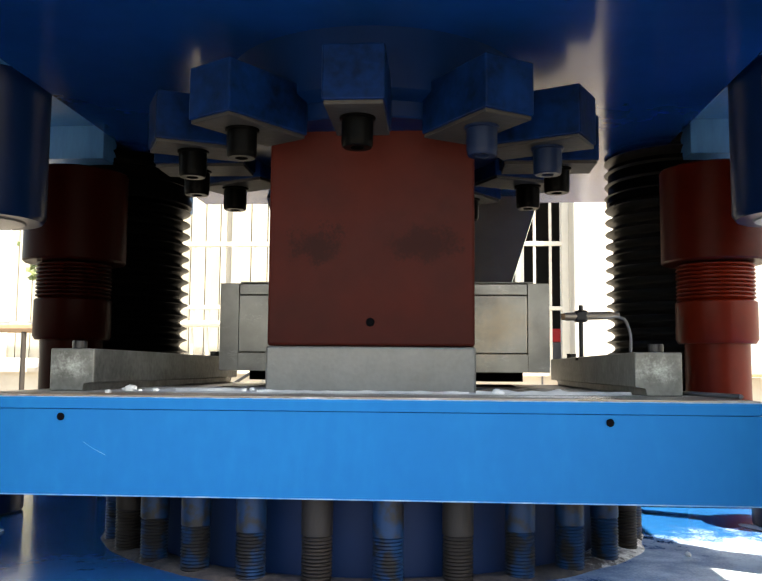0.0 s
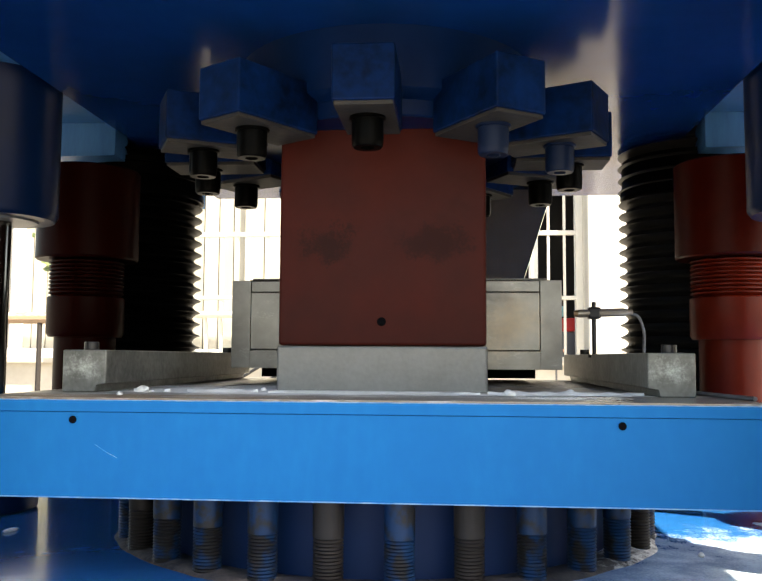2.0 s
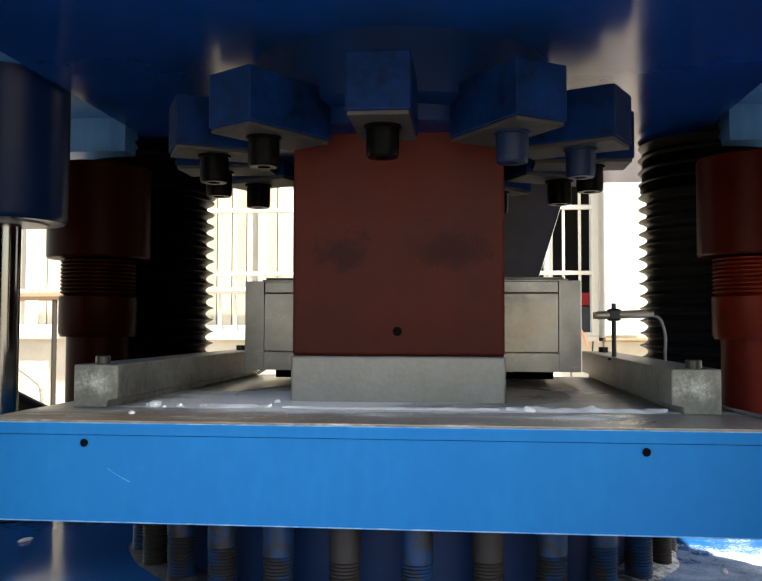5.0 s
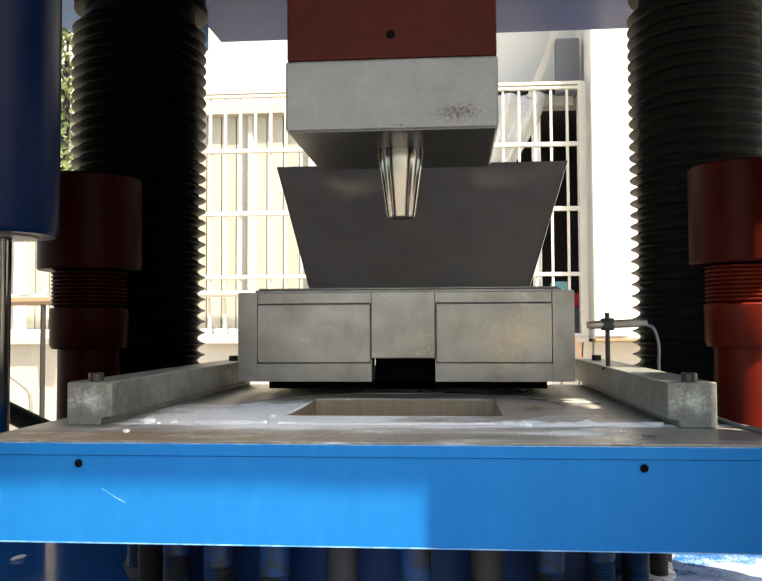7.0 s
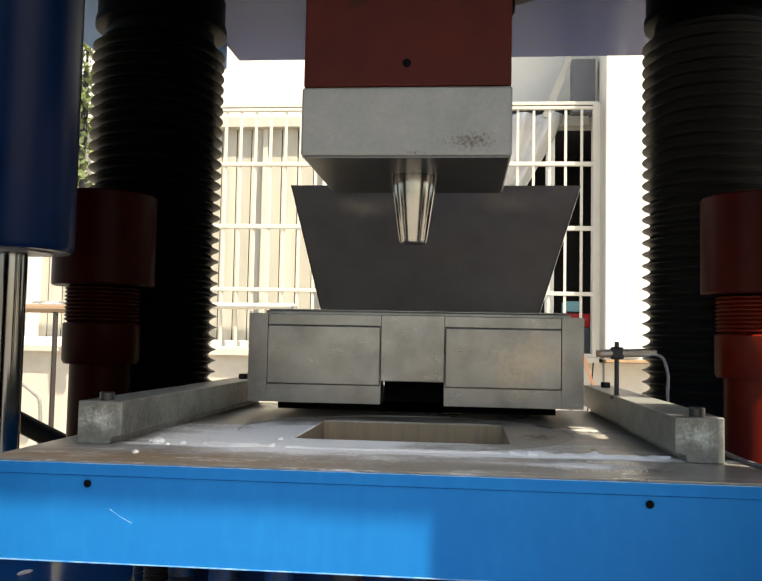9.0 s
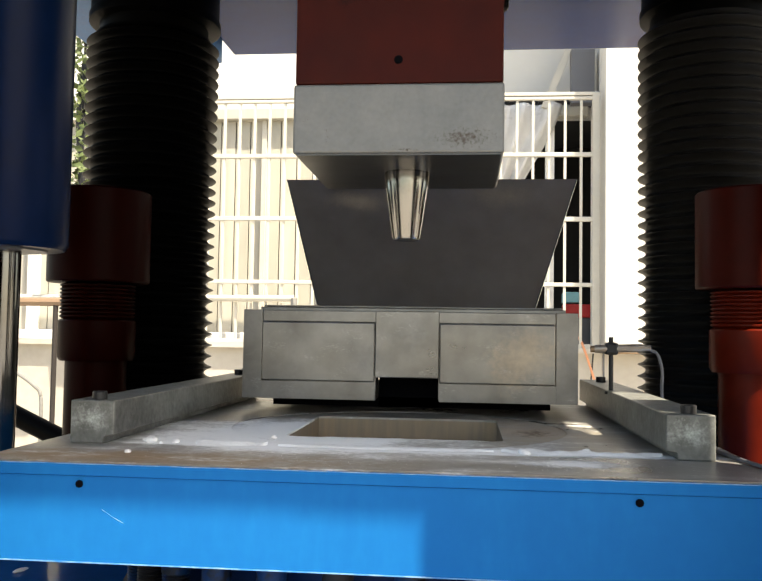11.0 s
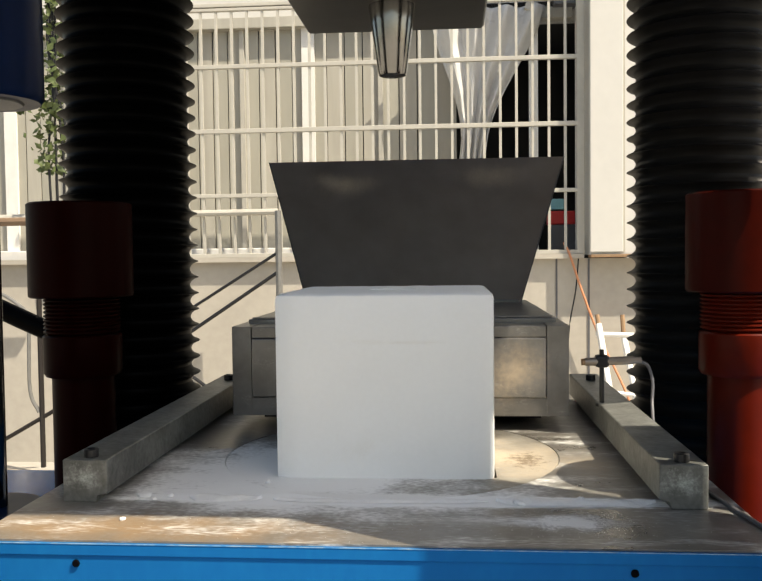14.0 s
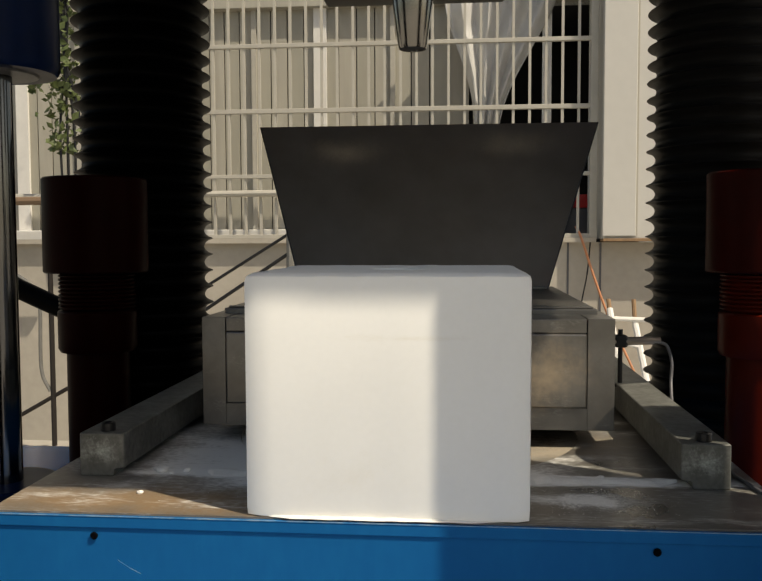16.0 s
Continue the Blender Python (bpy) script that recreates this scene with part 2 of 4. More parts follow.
overlaid(steel_box, (0, 0), (90, 90), 0.36, color=(0.13, 0.115, 0.10), scale=24, sharp=4, rough=0.5)
overlaid(steel_box, (0, 0), (90, 90), 0.305, color=(0.50, 0.49, 0.46), scale=34, sharp=5, rough=0.45, smear=(1, 1, 2))
overlaid(red, (-0.053, 0.189, 1.135), (0.06, 0.5, 0.045), 0.69, color=(0.020, 0.005, 0.0045), scale=46, sharp=11, rough=0.6)
overlaid(red, (0.055, 0.189, 1.135), (0.08, 0.5, 0.035), 0.68, color=(0.022, 0.005, 0.0045), scale=40, sharp=11, rough=0.6)
overlaid(dull_steel, (0.062, 0.1875, 0.986), (0.08, 0.5, 0.03), 0.55, color=(0.07, 0.055, 0.042), scale=330, sharp=9, rough=0.7)
overlaid(dull_steel, (0.008, 0.1875, 0.975), (0.05, 0.5, 0.008), 0.50, color=(0.05, 0.035, 0.025), scale=330, sharp=11, rough=0.7)
# pale brown smears along the top of the hopper plate
overlaid(steel_dark, (-0.13, 0.89, 1.325), (0.10, 0.5, 0.036), 0.59, color=(0.42, 0.34, 0.25), scale=44, sharp=3, rough=0.6, smear=(1, 1, 0.45))
overlaid(steel_dark, (0.14, 0.89, 1.335), (0.10, 0.5, 0.036), 0.59, color=(0.42, 0.34, 0.25), scale=44, sharp=3, rough=0.6, smear=(1, 1, 0.45))
# warm tan patch towards the right end of the front plates
overlaid(steel_box, (0.135, 0.395, 1.065), (0.05, 0.5, 0.05), 0.68, color=(0.46, 0.36, 0.25), scale=18, sharp=3, rough=0.4)
overlaid(salt, (0.02, 0.0, 0.128), (0.10, 0.6, 0.005), 0.44, color=(0.76, 0.73, 0.66), scale=60, sharp=2.5, smear=(0.4, 1, 2))
overlaid(salt, (-0.02, 0.0, 0.03), (0.12, 0.6, 0.05), 0.36, color=(0.80, 0.78, 0.72), scale=45, sharp=2.5)
die_wall = material("scored_die_steel", (0.288, 0.2, 0.116), 0.55, 0.3, second=(0.136, 0.112, 0.084), grain=60, stain=40, bump=0.1, stretch=(2.5, 2.5, 0.25))
beige_glass = material("dusty_window_glass", (0.38, 0.36, 0.30), 0.35, vary=0.22, grain=5, stain=1.8, bump=0.02, stretch=(2, 2, 0.4))
brown_paint = material("brown_painted_steel", (0.20, 0.13, 0.08), 0.6, vary=0.3, bump=0.05)


# ---- mesh helpers ----
def part(name, bm, mat, parent=None, label="", smooth=False, at=None):
    me = bpy.data.meshes.new(name)
    bmesh.ops.recalc_face_normals(bm, faces=bm.faces[:])
    bm.to_mesh(me)
    bm.free()
    me.materials.append(mat)
    if smooth:
        for p in me.polygons:
            p.use_smooth = True
        me.set_sharp_from_angle(angle=radians(35))
    ob = new(name, me)
    if at is not None:
        ob.matrix_basis = at
    if parent is not None:
        ob.parent = parent
    if label:
        ob["label"] = label
    return ob


def thing(name, label, category, at=None, group="", kind=""):
    ob = new(name)
    ob.empty_display_size = 0.02
    if at is not None:
        ob.matrix_basis = at
    return tagged(ob, label, category, group, kind)


def box(x0, x1, y0, y1, z0, z1, bevel=0.0, bm=None, seg=2):
    own = bmesh.new()
    bmesh.ops.create_cube(own, size=1, matrix=Matrix.Translation(((x0 + x1) / 2, (y0 + y1) / 2, (z0 + z1) / 2)) @ Matrix.Diagonal((x1 - x0, y1 - y0, z1 - z0, 1)))
    if bevel:
        bmesh.ops.bevel(own, geom=own.edges[:], offset=bevel, segments=seg, affect="EDGES", profile=0.5)
    if bm is None:
        return own
    return merge(bm, own)


def merge(bm, other):
    me = bpy.data.meshes.new("join")
    other.to_mesh(me)
    other.free()
    bm.from_mesh(me)
    bpy.data.meshes.remove(me)
    return bm


def lathe(profile, n=48, bm=None, at=None, closed=True):
    """A body of revolution round z from (radius, height) pairs."""
    own = bmesh.new()
    rings = []
    for r, z in profile:
        if r < 1e-6:
            rings.append([own.verts.new((0, 0, z))])
        else:
            rings.append([own.verts.new((r * math.cos(2 * math.pi * i / n), r * math.sin(2 * math.pi * i / n), z)) for i in range(n)])
    for a, b in zip(rings, rings[1:]):
        for i in range(n):
            j = (i + 1) % n
            if len(a) == 1 and len(b) == 1:
                continue
            if len(a) == 1:
                own.faces.new((a[0], b[j], b[i]))
            elif len(b) == 1:
                own.faces.new((a[i], a[j], b[0]))
            else:
                own.faces.new((a[i], a[j], b[j], b[i]))
    if closed:
        for r in (rings[0], rings[-1]):
            if len(r) > 1:
                own.faces.new(r)
    if at is not None:
        bmesh.ops.transform(own, matrix=at, verts=own.verts[:])
    return own if bm is None else merge(bm, own)


def tube(points, radius, n=10):
    """A round bar along a line of points."""
    bm = bmesh.new()
    pts = [Vector(p) for p in points]
    prev = None
    for k, p in enumerate(pts):
        d = (pts[min(k + 1, len(pts) - 1)] - pts[max(k - 1, 0)]).normalized()
        u = d.orthogonal().normalized() if abs(d.z) > 0.99 else d.cross(Vector((0, 0, 1))).normalized()
        v = d.cross(u)
        ring = [bm.verts.new(p + radius * (math.cos(2 * math.pi * i / n) * u + math.sin(2 * math.pi * i / n) * v)) for i in range(n)]
        if prev:
            for i in range(n):
                bm.faces.new((prev[i], prev[(i + 1) % n], ring[(i + 1) % n], ring[i]))
        else:
            bm.faces.new(ring)
        prev = ring
    bm.faces.new(prev)
    return bm


def prism(outline, z0, z1):
    """A vertical prism over a closed outline of (x, y)."""
    bm = bmesh.new()
    lo = [bm.verts.new((x, y, z0)) for x, y in outline]
    hi = [bm.verts.new((x, y, z1)) for x, y in outline]
    bm.faces.new(lo)
    bm.faces.new(hi)
    for i in range(len(lo)):
        j = (i + 1) % len(lo)
        bm.faces.new((lo[i], lo[j], hi[j], hi[i]))
    return bm


def curve_points(ctrl, steps=10):
    """Catmull-Rom points through the control points."""
    c = [Vector(p) for p in ctrl]
    c = [c[0] * 2 - c[1]] + c + [c[-1] * 2 - c[-2]]
    out = []
    for k in range(1, len(c) - 2):
        for s in range(steps):
            t = s / steps
            a, b, d, e = c[k - 1:k + 3]
            out.append(0.5 * (2 * b + (d - a) * t + (2 * a - 5 * b + 4 * d - e) * t * t + (3 * b - a - 3 * d + e) * t ** 3))
    return out + [c[-2]]


# ---- times of the moving parts ----
# the die table sinks and strips the block; the ram lifts; the feeder pushes the block to the front
SINK = [(0, -0.0035), (11.15, -0.0035), (11.3, -0.0240), (11.5, -0.047), (12, -0.1135), (12.3, -0.157), (12.5, -0.1887), (12.7, -0.1965), (16, -0.1965)]
LIFT = [(0, 0), (4.2, 0), (5.2, 0.0), (5.5, 0.035), (6.3, 0.196), (6.5, 0.236), (6.75, 0.280), (6.9, 0.290), (16, 0.290)]
PUSH = [(0, 0), (14.22, 0), (14.3, -0.020), (14.4, -0.048), (14.5, -0.094), (14.6, -0.130), (14.7, -0.157), (14.8, -0.172), (14.9, -0.1765), (16, -0.177)]
AX = 0.283          # the press's axis, metres behind the table's front edge
ON_TABLE, ON_RAM, ON_FEEDER = [], [], []


def value(rows, t):
    return float(np.interp(t, [r[0] for r in rows], [r[1] for r in rows]))


# ---- ground, far wall and fence ----
def build_ground():
    bm = bmesh.new()
    bmesh.ops.create_grid(bm, x_segments=2, y_segments=2, size=400, matrix=Matrix.Translation((0, 0, -0.43)))
    tagged(part("ground", bm, paving), "pale sunlit concrete paving of a works yard", "ground", kind="structure")


FY = 5.2            # the fence's plane


def bar(x0, y0, z0, x1, y1, z1, w):
    """A square bar from point to point."""
    return tube([(x0, y0, z0), (x1, y1, z1)], w, 8)


def build_far_side():
    wall = tagged(part("wall_north", box(-9, 9, FY + 0.03, FY + 0.35, -0.43, 0.977), concrete),
                  "low grey concrete wall with stains under the fence", "wall", kind="structure")
    for x in (0.765, 0.978, -2.35):
        part("joint", box(x - 0.006, x + 0.006, FY + 0.024, FY + 0.031, -0.43, 0.975), cable_grey, wall)
    tagged(part("trim", box(-4.6, 0.9, FY - 0.03, FY + 0.34, 0.93, 0.962), concrete), "pale concrete coping under the fence", "coping", kind="structure")
    tagged(part("wall_upper", box(-9, 9, FY + 0.6, FY + 1.0, 2.74, 6.5), render_white), "white plastered upper wall in full sun", "wall", kind="structure")
    tagged(part("wall_room", box(0.0, 1.3, FY + 2.0, FY + 2.2, 0.5, 3.0), dark_room), "room behind an opening, painted black as unlit", "wall", kind="structure")
    tagged(part("wall_room_side", box(1.2, 1.3, FY + 0.6, FY + 2.0, 0.5, 3.0), dark_room), "room behind an opening, painted black as unlit", "wall", kind="structure")
    tagged(part("ceiling", box(-0.1, 1.3, FY + 0.6, FY + 2.2, 2.74, 2.8), dark_room), "ceiling of the room, painted black as unlit", "ceiling", kind="structure")
    pil = tagged(part("pillar", box(0.93, 3.2, FY - 0.10, FY + 0.6, 0.95, 6.5, 0.008), render_white), "white plastered pillar in the sun", "pillar", kind="structure")
    part("edge_strip", box(0.925, 1.135, FY - 0.125, FY - 0.101, 0.97, 6.5, 0.004), render_white, pil)
    part("joint", box(1.135, 1.15, FY - 0.104, FY - 0.0995, 0.97, 6.5), cladding, pil)
    part("base_ledge", box(0.93, 3.2, FY - 0.12, FY - 0.0, 0.935, 0.955, 0.003), wood, pil, "stained base ledge")
    tagged(part("lintel", box(0.74, 0.9, FY + 0.2, FY + 0.3, 2.67, 3.05), cable_grey), "grey panel beside the pillar", "panel", kind="structure")
    tagged(part("awning", box(0.0, 0.05, -0.02, 0.02, 0.0, 0.9), fence_paint, at=pose(0.54, FY + 0.3, 2.67, 0, 22, 0)), "pale awning strut above the fence", "awning strut")
    # window front behind the fence: dusty panes between white posts
    win = tagged(new("window_1"), "row of dusty beige window panes with white posts", "window", kind="structure")
    edges = (-4.6, -3.9, -3.35, -2.9, -2.45, -1.99, -1.53, -1.03, -0.49, 0.05)
    rng = random.Random(3)
    for a, b in zip(edges, edges[1:]):
        n = 4
        for k in range(n):
            x0, x1 = a + (b - a) * k / n, a + (b - a) * (k + 1) / n
            d = rng.uniform(0, 0.006)
            part("pane", box(x0 + 0.004, x1 - 0.004, FY + 0.60 + d, FY + 0.62 + d, 0.98, 2.72), (beige_glass, cladding)[k % 2], win)
        wide = 0.048 if b in (-1.03, -2.45, -3.35) else 0.018
        part("post", box(b - wide, b + wide, FY + 0.575, FY + 0.60, 0.96, 2.74), white_paint if wide > 0.02 else fence_paint, win, "white window post" if wide > 0.02 else "")
    part("sill", box(-4.6, 0.05, FY + 0.42, FY + 0.66, 0.93, 1.03, 0.006), white_paint, win, "white sill")
    part("head", box(-4.6, 0.9, FY + 0.52, FY + 0.62, 2.66, 2.74, 0.004), cladding, win)
    part("post", box(0.585, 0.645, FY + 0.40, FY + 0.46, 0.96, 2.74), white_paint, win, "white window post")
    # black backing paints the shade behind the panes
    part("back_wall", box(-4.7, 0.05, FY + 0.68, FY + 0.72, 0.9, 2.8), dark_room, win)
    # hanging plastic sheet
    bm = bmesh.new()
    nx, nz, grid = 40, 30, []
    for i in range(nx + 1):
        u = i / nx
        col = []
        for j in range(nz + 1):
            v = j / nz
            half = 0.40 - 0.31 * math.sin(min(1, v * 1.15) * math.pi / 2) ** 1.6
            mid = 0.29 - 0.12 * v
            x = mid + (2 * u - 1) * half
            y = FY + 0.33 + 0.035 * math.sin(u * 26 + 3 * v) * (1.1 - 0.4 * v) + 0.03 * noise.noise((x * 7, v * 6, 0))
            col.append(bm.verts.new((x, y, 2.70 - 1.13 * v)))
        grid.append(col)
    for i in range(nx):
        for j in range(nz):
            bm.faces.new((grid[i][j], grid[i + 1][j], grid[i + 1][j + 1], grid[i][j + 1]))
    sheet = part("plastic_sheet", bm, plastic_sheet, smooth=True)
    so = sheet.modifiers.new("thick", "SOLIDIFY")
    so.thickness = 0.003
    tagged(sheet, "bunched cloudy plastic sheet hanging behind the fence", "plastic sheet")
    c = thing("crate", "red plastic crate with a pale blue lid in the dark room", "crate", pose(0.88, FY + 0.75, 0.98))
    part("body", box(-0.13, 0.13, -0.1, 0.1, 0.20, 0.30, 0.01), signal_red, c)
    part("lid", box(-0.13, -0.02, -0.1, 0.1, 0.31, 0.39, 0.01), pale_blue, c, "pale blue lid")
    part("stand", box(-0.12, 0.12, -0.09, 0.09, -0.05, 0.20, 0.01), cable_grey, c)
    fence = thing("fence", "cream-painted steel bar fence on a low wall", "fence")
    shared = None
    for k in range(29):
        x = 0.7823 - 0.1067 * k
        if shared is None:
            shared = part("bar", box(-0.0085, 0.0085, -0.0085, 0.0085, 0.965, 2.65), fence_paint, fence, at=pose(x, FY, 0)).data
        else:
            ob = new("bar", shared)
            ob.parent, ob.matrix_basis = fence, pose(x, FY + 0.002 * math.sin(k * 3.7), 0)
    for z, h in ((2.675, 0.012), (2.645, 0.010), (2.262, 0.014), (1.825, 0.015), (1.385, 0.013), (0.975, 0.014)):
        part("rail", box(-2.3, 0.895, FY - 0.016, FY + 0.016, z - h, z + h, 0.003), fence_paint, fence)
    part("end_post", box(0.855, 0.905, FY - 0.022, FY + 0.022, 0.962, 2.68, 0.004), fence_paint, fence, "square end post")
    part("brace_rail", bar(-4.2, FY - 0.04, 1.25, -1.15, FY - 0.04, 1.27, 0.022), fence_paint, fence, "round lower rail")
    # stair handrail, dark, climbing towards the fence
    h = thing("stair_handrail", "dark steel stair handrail before the concrete wall", "handrail")
    part("bar", bar(-1.95, FY - 0.35, 0.46, -1.10, FY - 0.35, 0.985, 0.010), black_oxide, h)
    part("bar", bar(-1.95, FY - 0.35, 0.30, -1.10, FY - 0.35, 0.86, 0.012), black_oxide, h)
    part("post", bar(-1.085, FY - 0.35, -0.43, -1.085, FY - 0.35, 1.26, 0.022), dull_steel, h, "grey steel post")
    part("lower_bar", bar(-1.95, FY - 0.35, 0.40, -1.35, FY - 0.35, -0.05, 0.012), black_oxide, h)
    w = thing("curved_handrail", "grey steel handrail with a curved foot by the wall", "handrail")
    part("bar", tube(curve_points([(-3.45, FY - 0.3, 1.0), (-3.07, FY - 0.3, 0.79), (-2.86, FY - 0.3, 0.66), (-2.80, FY - 0.3, 0.55), (-2.80, FY - 0.3, 0.1), (-2.74, FY - 0.3, -0.06)]), 0.013, 8), dull_steel, w)
    part("post", bar(-2.72, FY - 0.3, -0.43, -2.72, FY - 0.3, 1.24, 0.018), rust_steel, w, "rusty post")
    part("rail", bar(-4.2, FY - 0.3, 1.21, -2.45, FY - 0.3, 1.22, 0.028), brown_paint, w, "brown top rail")
    part("low_bar", bar(-3.3, FY - 0.3, -0.42, -2.55, FY - 0.3, 0.0, 0.014), rust_steel, w)
    pipe = thing("black_pipe", "thick black hose slanting beside the press", "hose")
    part("hose", tube(curve_points([(-1.35, 1.2, 1.12), (-0.98, 1.2, 0.93), (-0.76, 1.2, 0.83), (-0.55, 1.2, 0.74)]), 0.022, 12), rubber, pipe, smooth=True)
    part("drop", tube(curve_points([(-0.55, 1.2, 0.74), (-0.49, 1.2, 0.66), (-0.47, 1.2, 0.5), (-0.47, 1.2, -0.43)]), 0.022, 12), rubber, pipe, smooth=True)
    hose = thing("orange_hose", "orange rubber hose hanging down the concrete wall", "hose")
    part("hose", tube(curve_points([(0.778, FY + 0.05, 1.035), (0.805, FY - 0.03, 0.955), (0.895, FY - 0.05, 0.676), (1.005, FY - 0.06, 0.383), (1.175, FY - 0.08, 0.008), (1.30, FY - 0.1, -0.42)]), 0.008, 8), hose_orange, hose, smooth=True)
    wire = thing("wall_cable", "thin dark cable sagging down the concrete wall", "cable")
    part("cable", tube(curve_points([(0.865, FY - 0.01, 0.93), (0.845, FY - 0.02, 0.72), (0.80, FY - 0.02, 0.45), (0.79, FY - 0.03, 0.1), (0.80, FY - 0.04, -0.44)]), 0.005, 6), black_oxide, wire, smooth=True)
    lad = thing("ladder", "short white-painted ladder with bare wooden tips", "ladder")
    for x0, x1 in ((0.97, 1.03), (1.13, 1.20)):
        part("rail", bar(x1, FY - 0.75, -0.43, x0, FY - 0.16, 0.50 if x0 < 1 else 0.42, 0.022), white_paint, lad)
        part("tip", bar(x0, FY - 0.16, 0.50 if x0 < 1 else 0.42, x0 - 0.003, FY - 0.13, 0.56, 0.015), wood, lad, "bare wooden tip")
    for k in range(4):
        q = 0.15 + 0.22 * k
        part("rung", bar(1.03 - 0.06 * q, FY - 0.75 + 0.59 * q, -0.43 + 0.9 * q, 1.20 - 0.07 * q, FY - 0.75 + 0.59 * q, -0.43 + 0.86 * q, 0.013), white_paint, lad)
    part("rung", bar(0.95, FY - 0.18, 0.44, 1.19, FY - 0.18, 0.432, 0.016), white_paint, lad)
    # creeper on the far left
    ivy = thing("creeper", "green creeper hanging beside the window front", "climbing plant", kind="")
    bm = bmesh.new()
    rng = random.Random(11)
    for k in range(900):
        z = rng.uniform(1.55, 3.7)
        wid = 0.10 + 0.13 * (z - 1.5) / 2
        x = -2.68 + rng.gauss(0, wid * 0.6)
        y = FY - 0.1 + rng.uniform(-0.1, 0.1)
        m = Matrix.Translation((x, y, z)) @ Euler((rng.uniform(-1, 1), rng.uniform(-1, 1), rng.uniform(0, 6))).to_matrix().to_4x4()
        r = rng.uniform(0.018, 0.04)
        q = [bm.verts.new(m @ Vector(p)) for p in ((-r, 0, 0), (0, 0.003, -r * 0.6), (r * 1.2, 0, 0), (0, 0.003, r * 0.6))]
        bm.faces.new(q)
    for k in range(60):
        m = Matrix.Translation((-2.895 + rng.gauss(0, 0.03), FY - 0.1 + rng.uniform(-0.03, 0.03), 2.06 + rng.gauss(0, 0.05))) @ Euler((rng.uniform(-1, 1), rng.uniform(-1, 1), rng.uniform(0, 6))).to_matrix().to_4x4()
        w = rng.uniform(0.018, 0.035)
        bm.faces.new([bm.verts.new(m @ Vector(p)) for p in ((-w, 0, 0), (0, 0.003, -w * 0.6), (w * 1.2, 0, 0), (0, 0.003, w * 0.6))])
    part("foliage", bm, leaf_green, ivy)
    for k in range(4):
        part("stem", tube(curve_points([(-2.7 + 0.03 * k, FY - 0.08, 0.93), (-2.72 + 0.05 * k, FY - 0.1, 1.7), (-2.66 - 0.02 * k, FY - 0.08, 2.5), (-2.7 + 0.04 * k, FY - 0.1, 3.6)]), 0.009, 6), black_oxide, ivy, "woody stem")


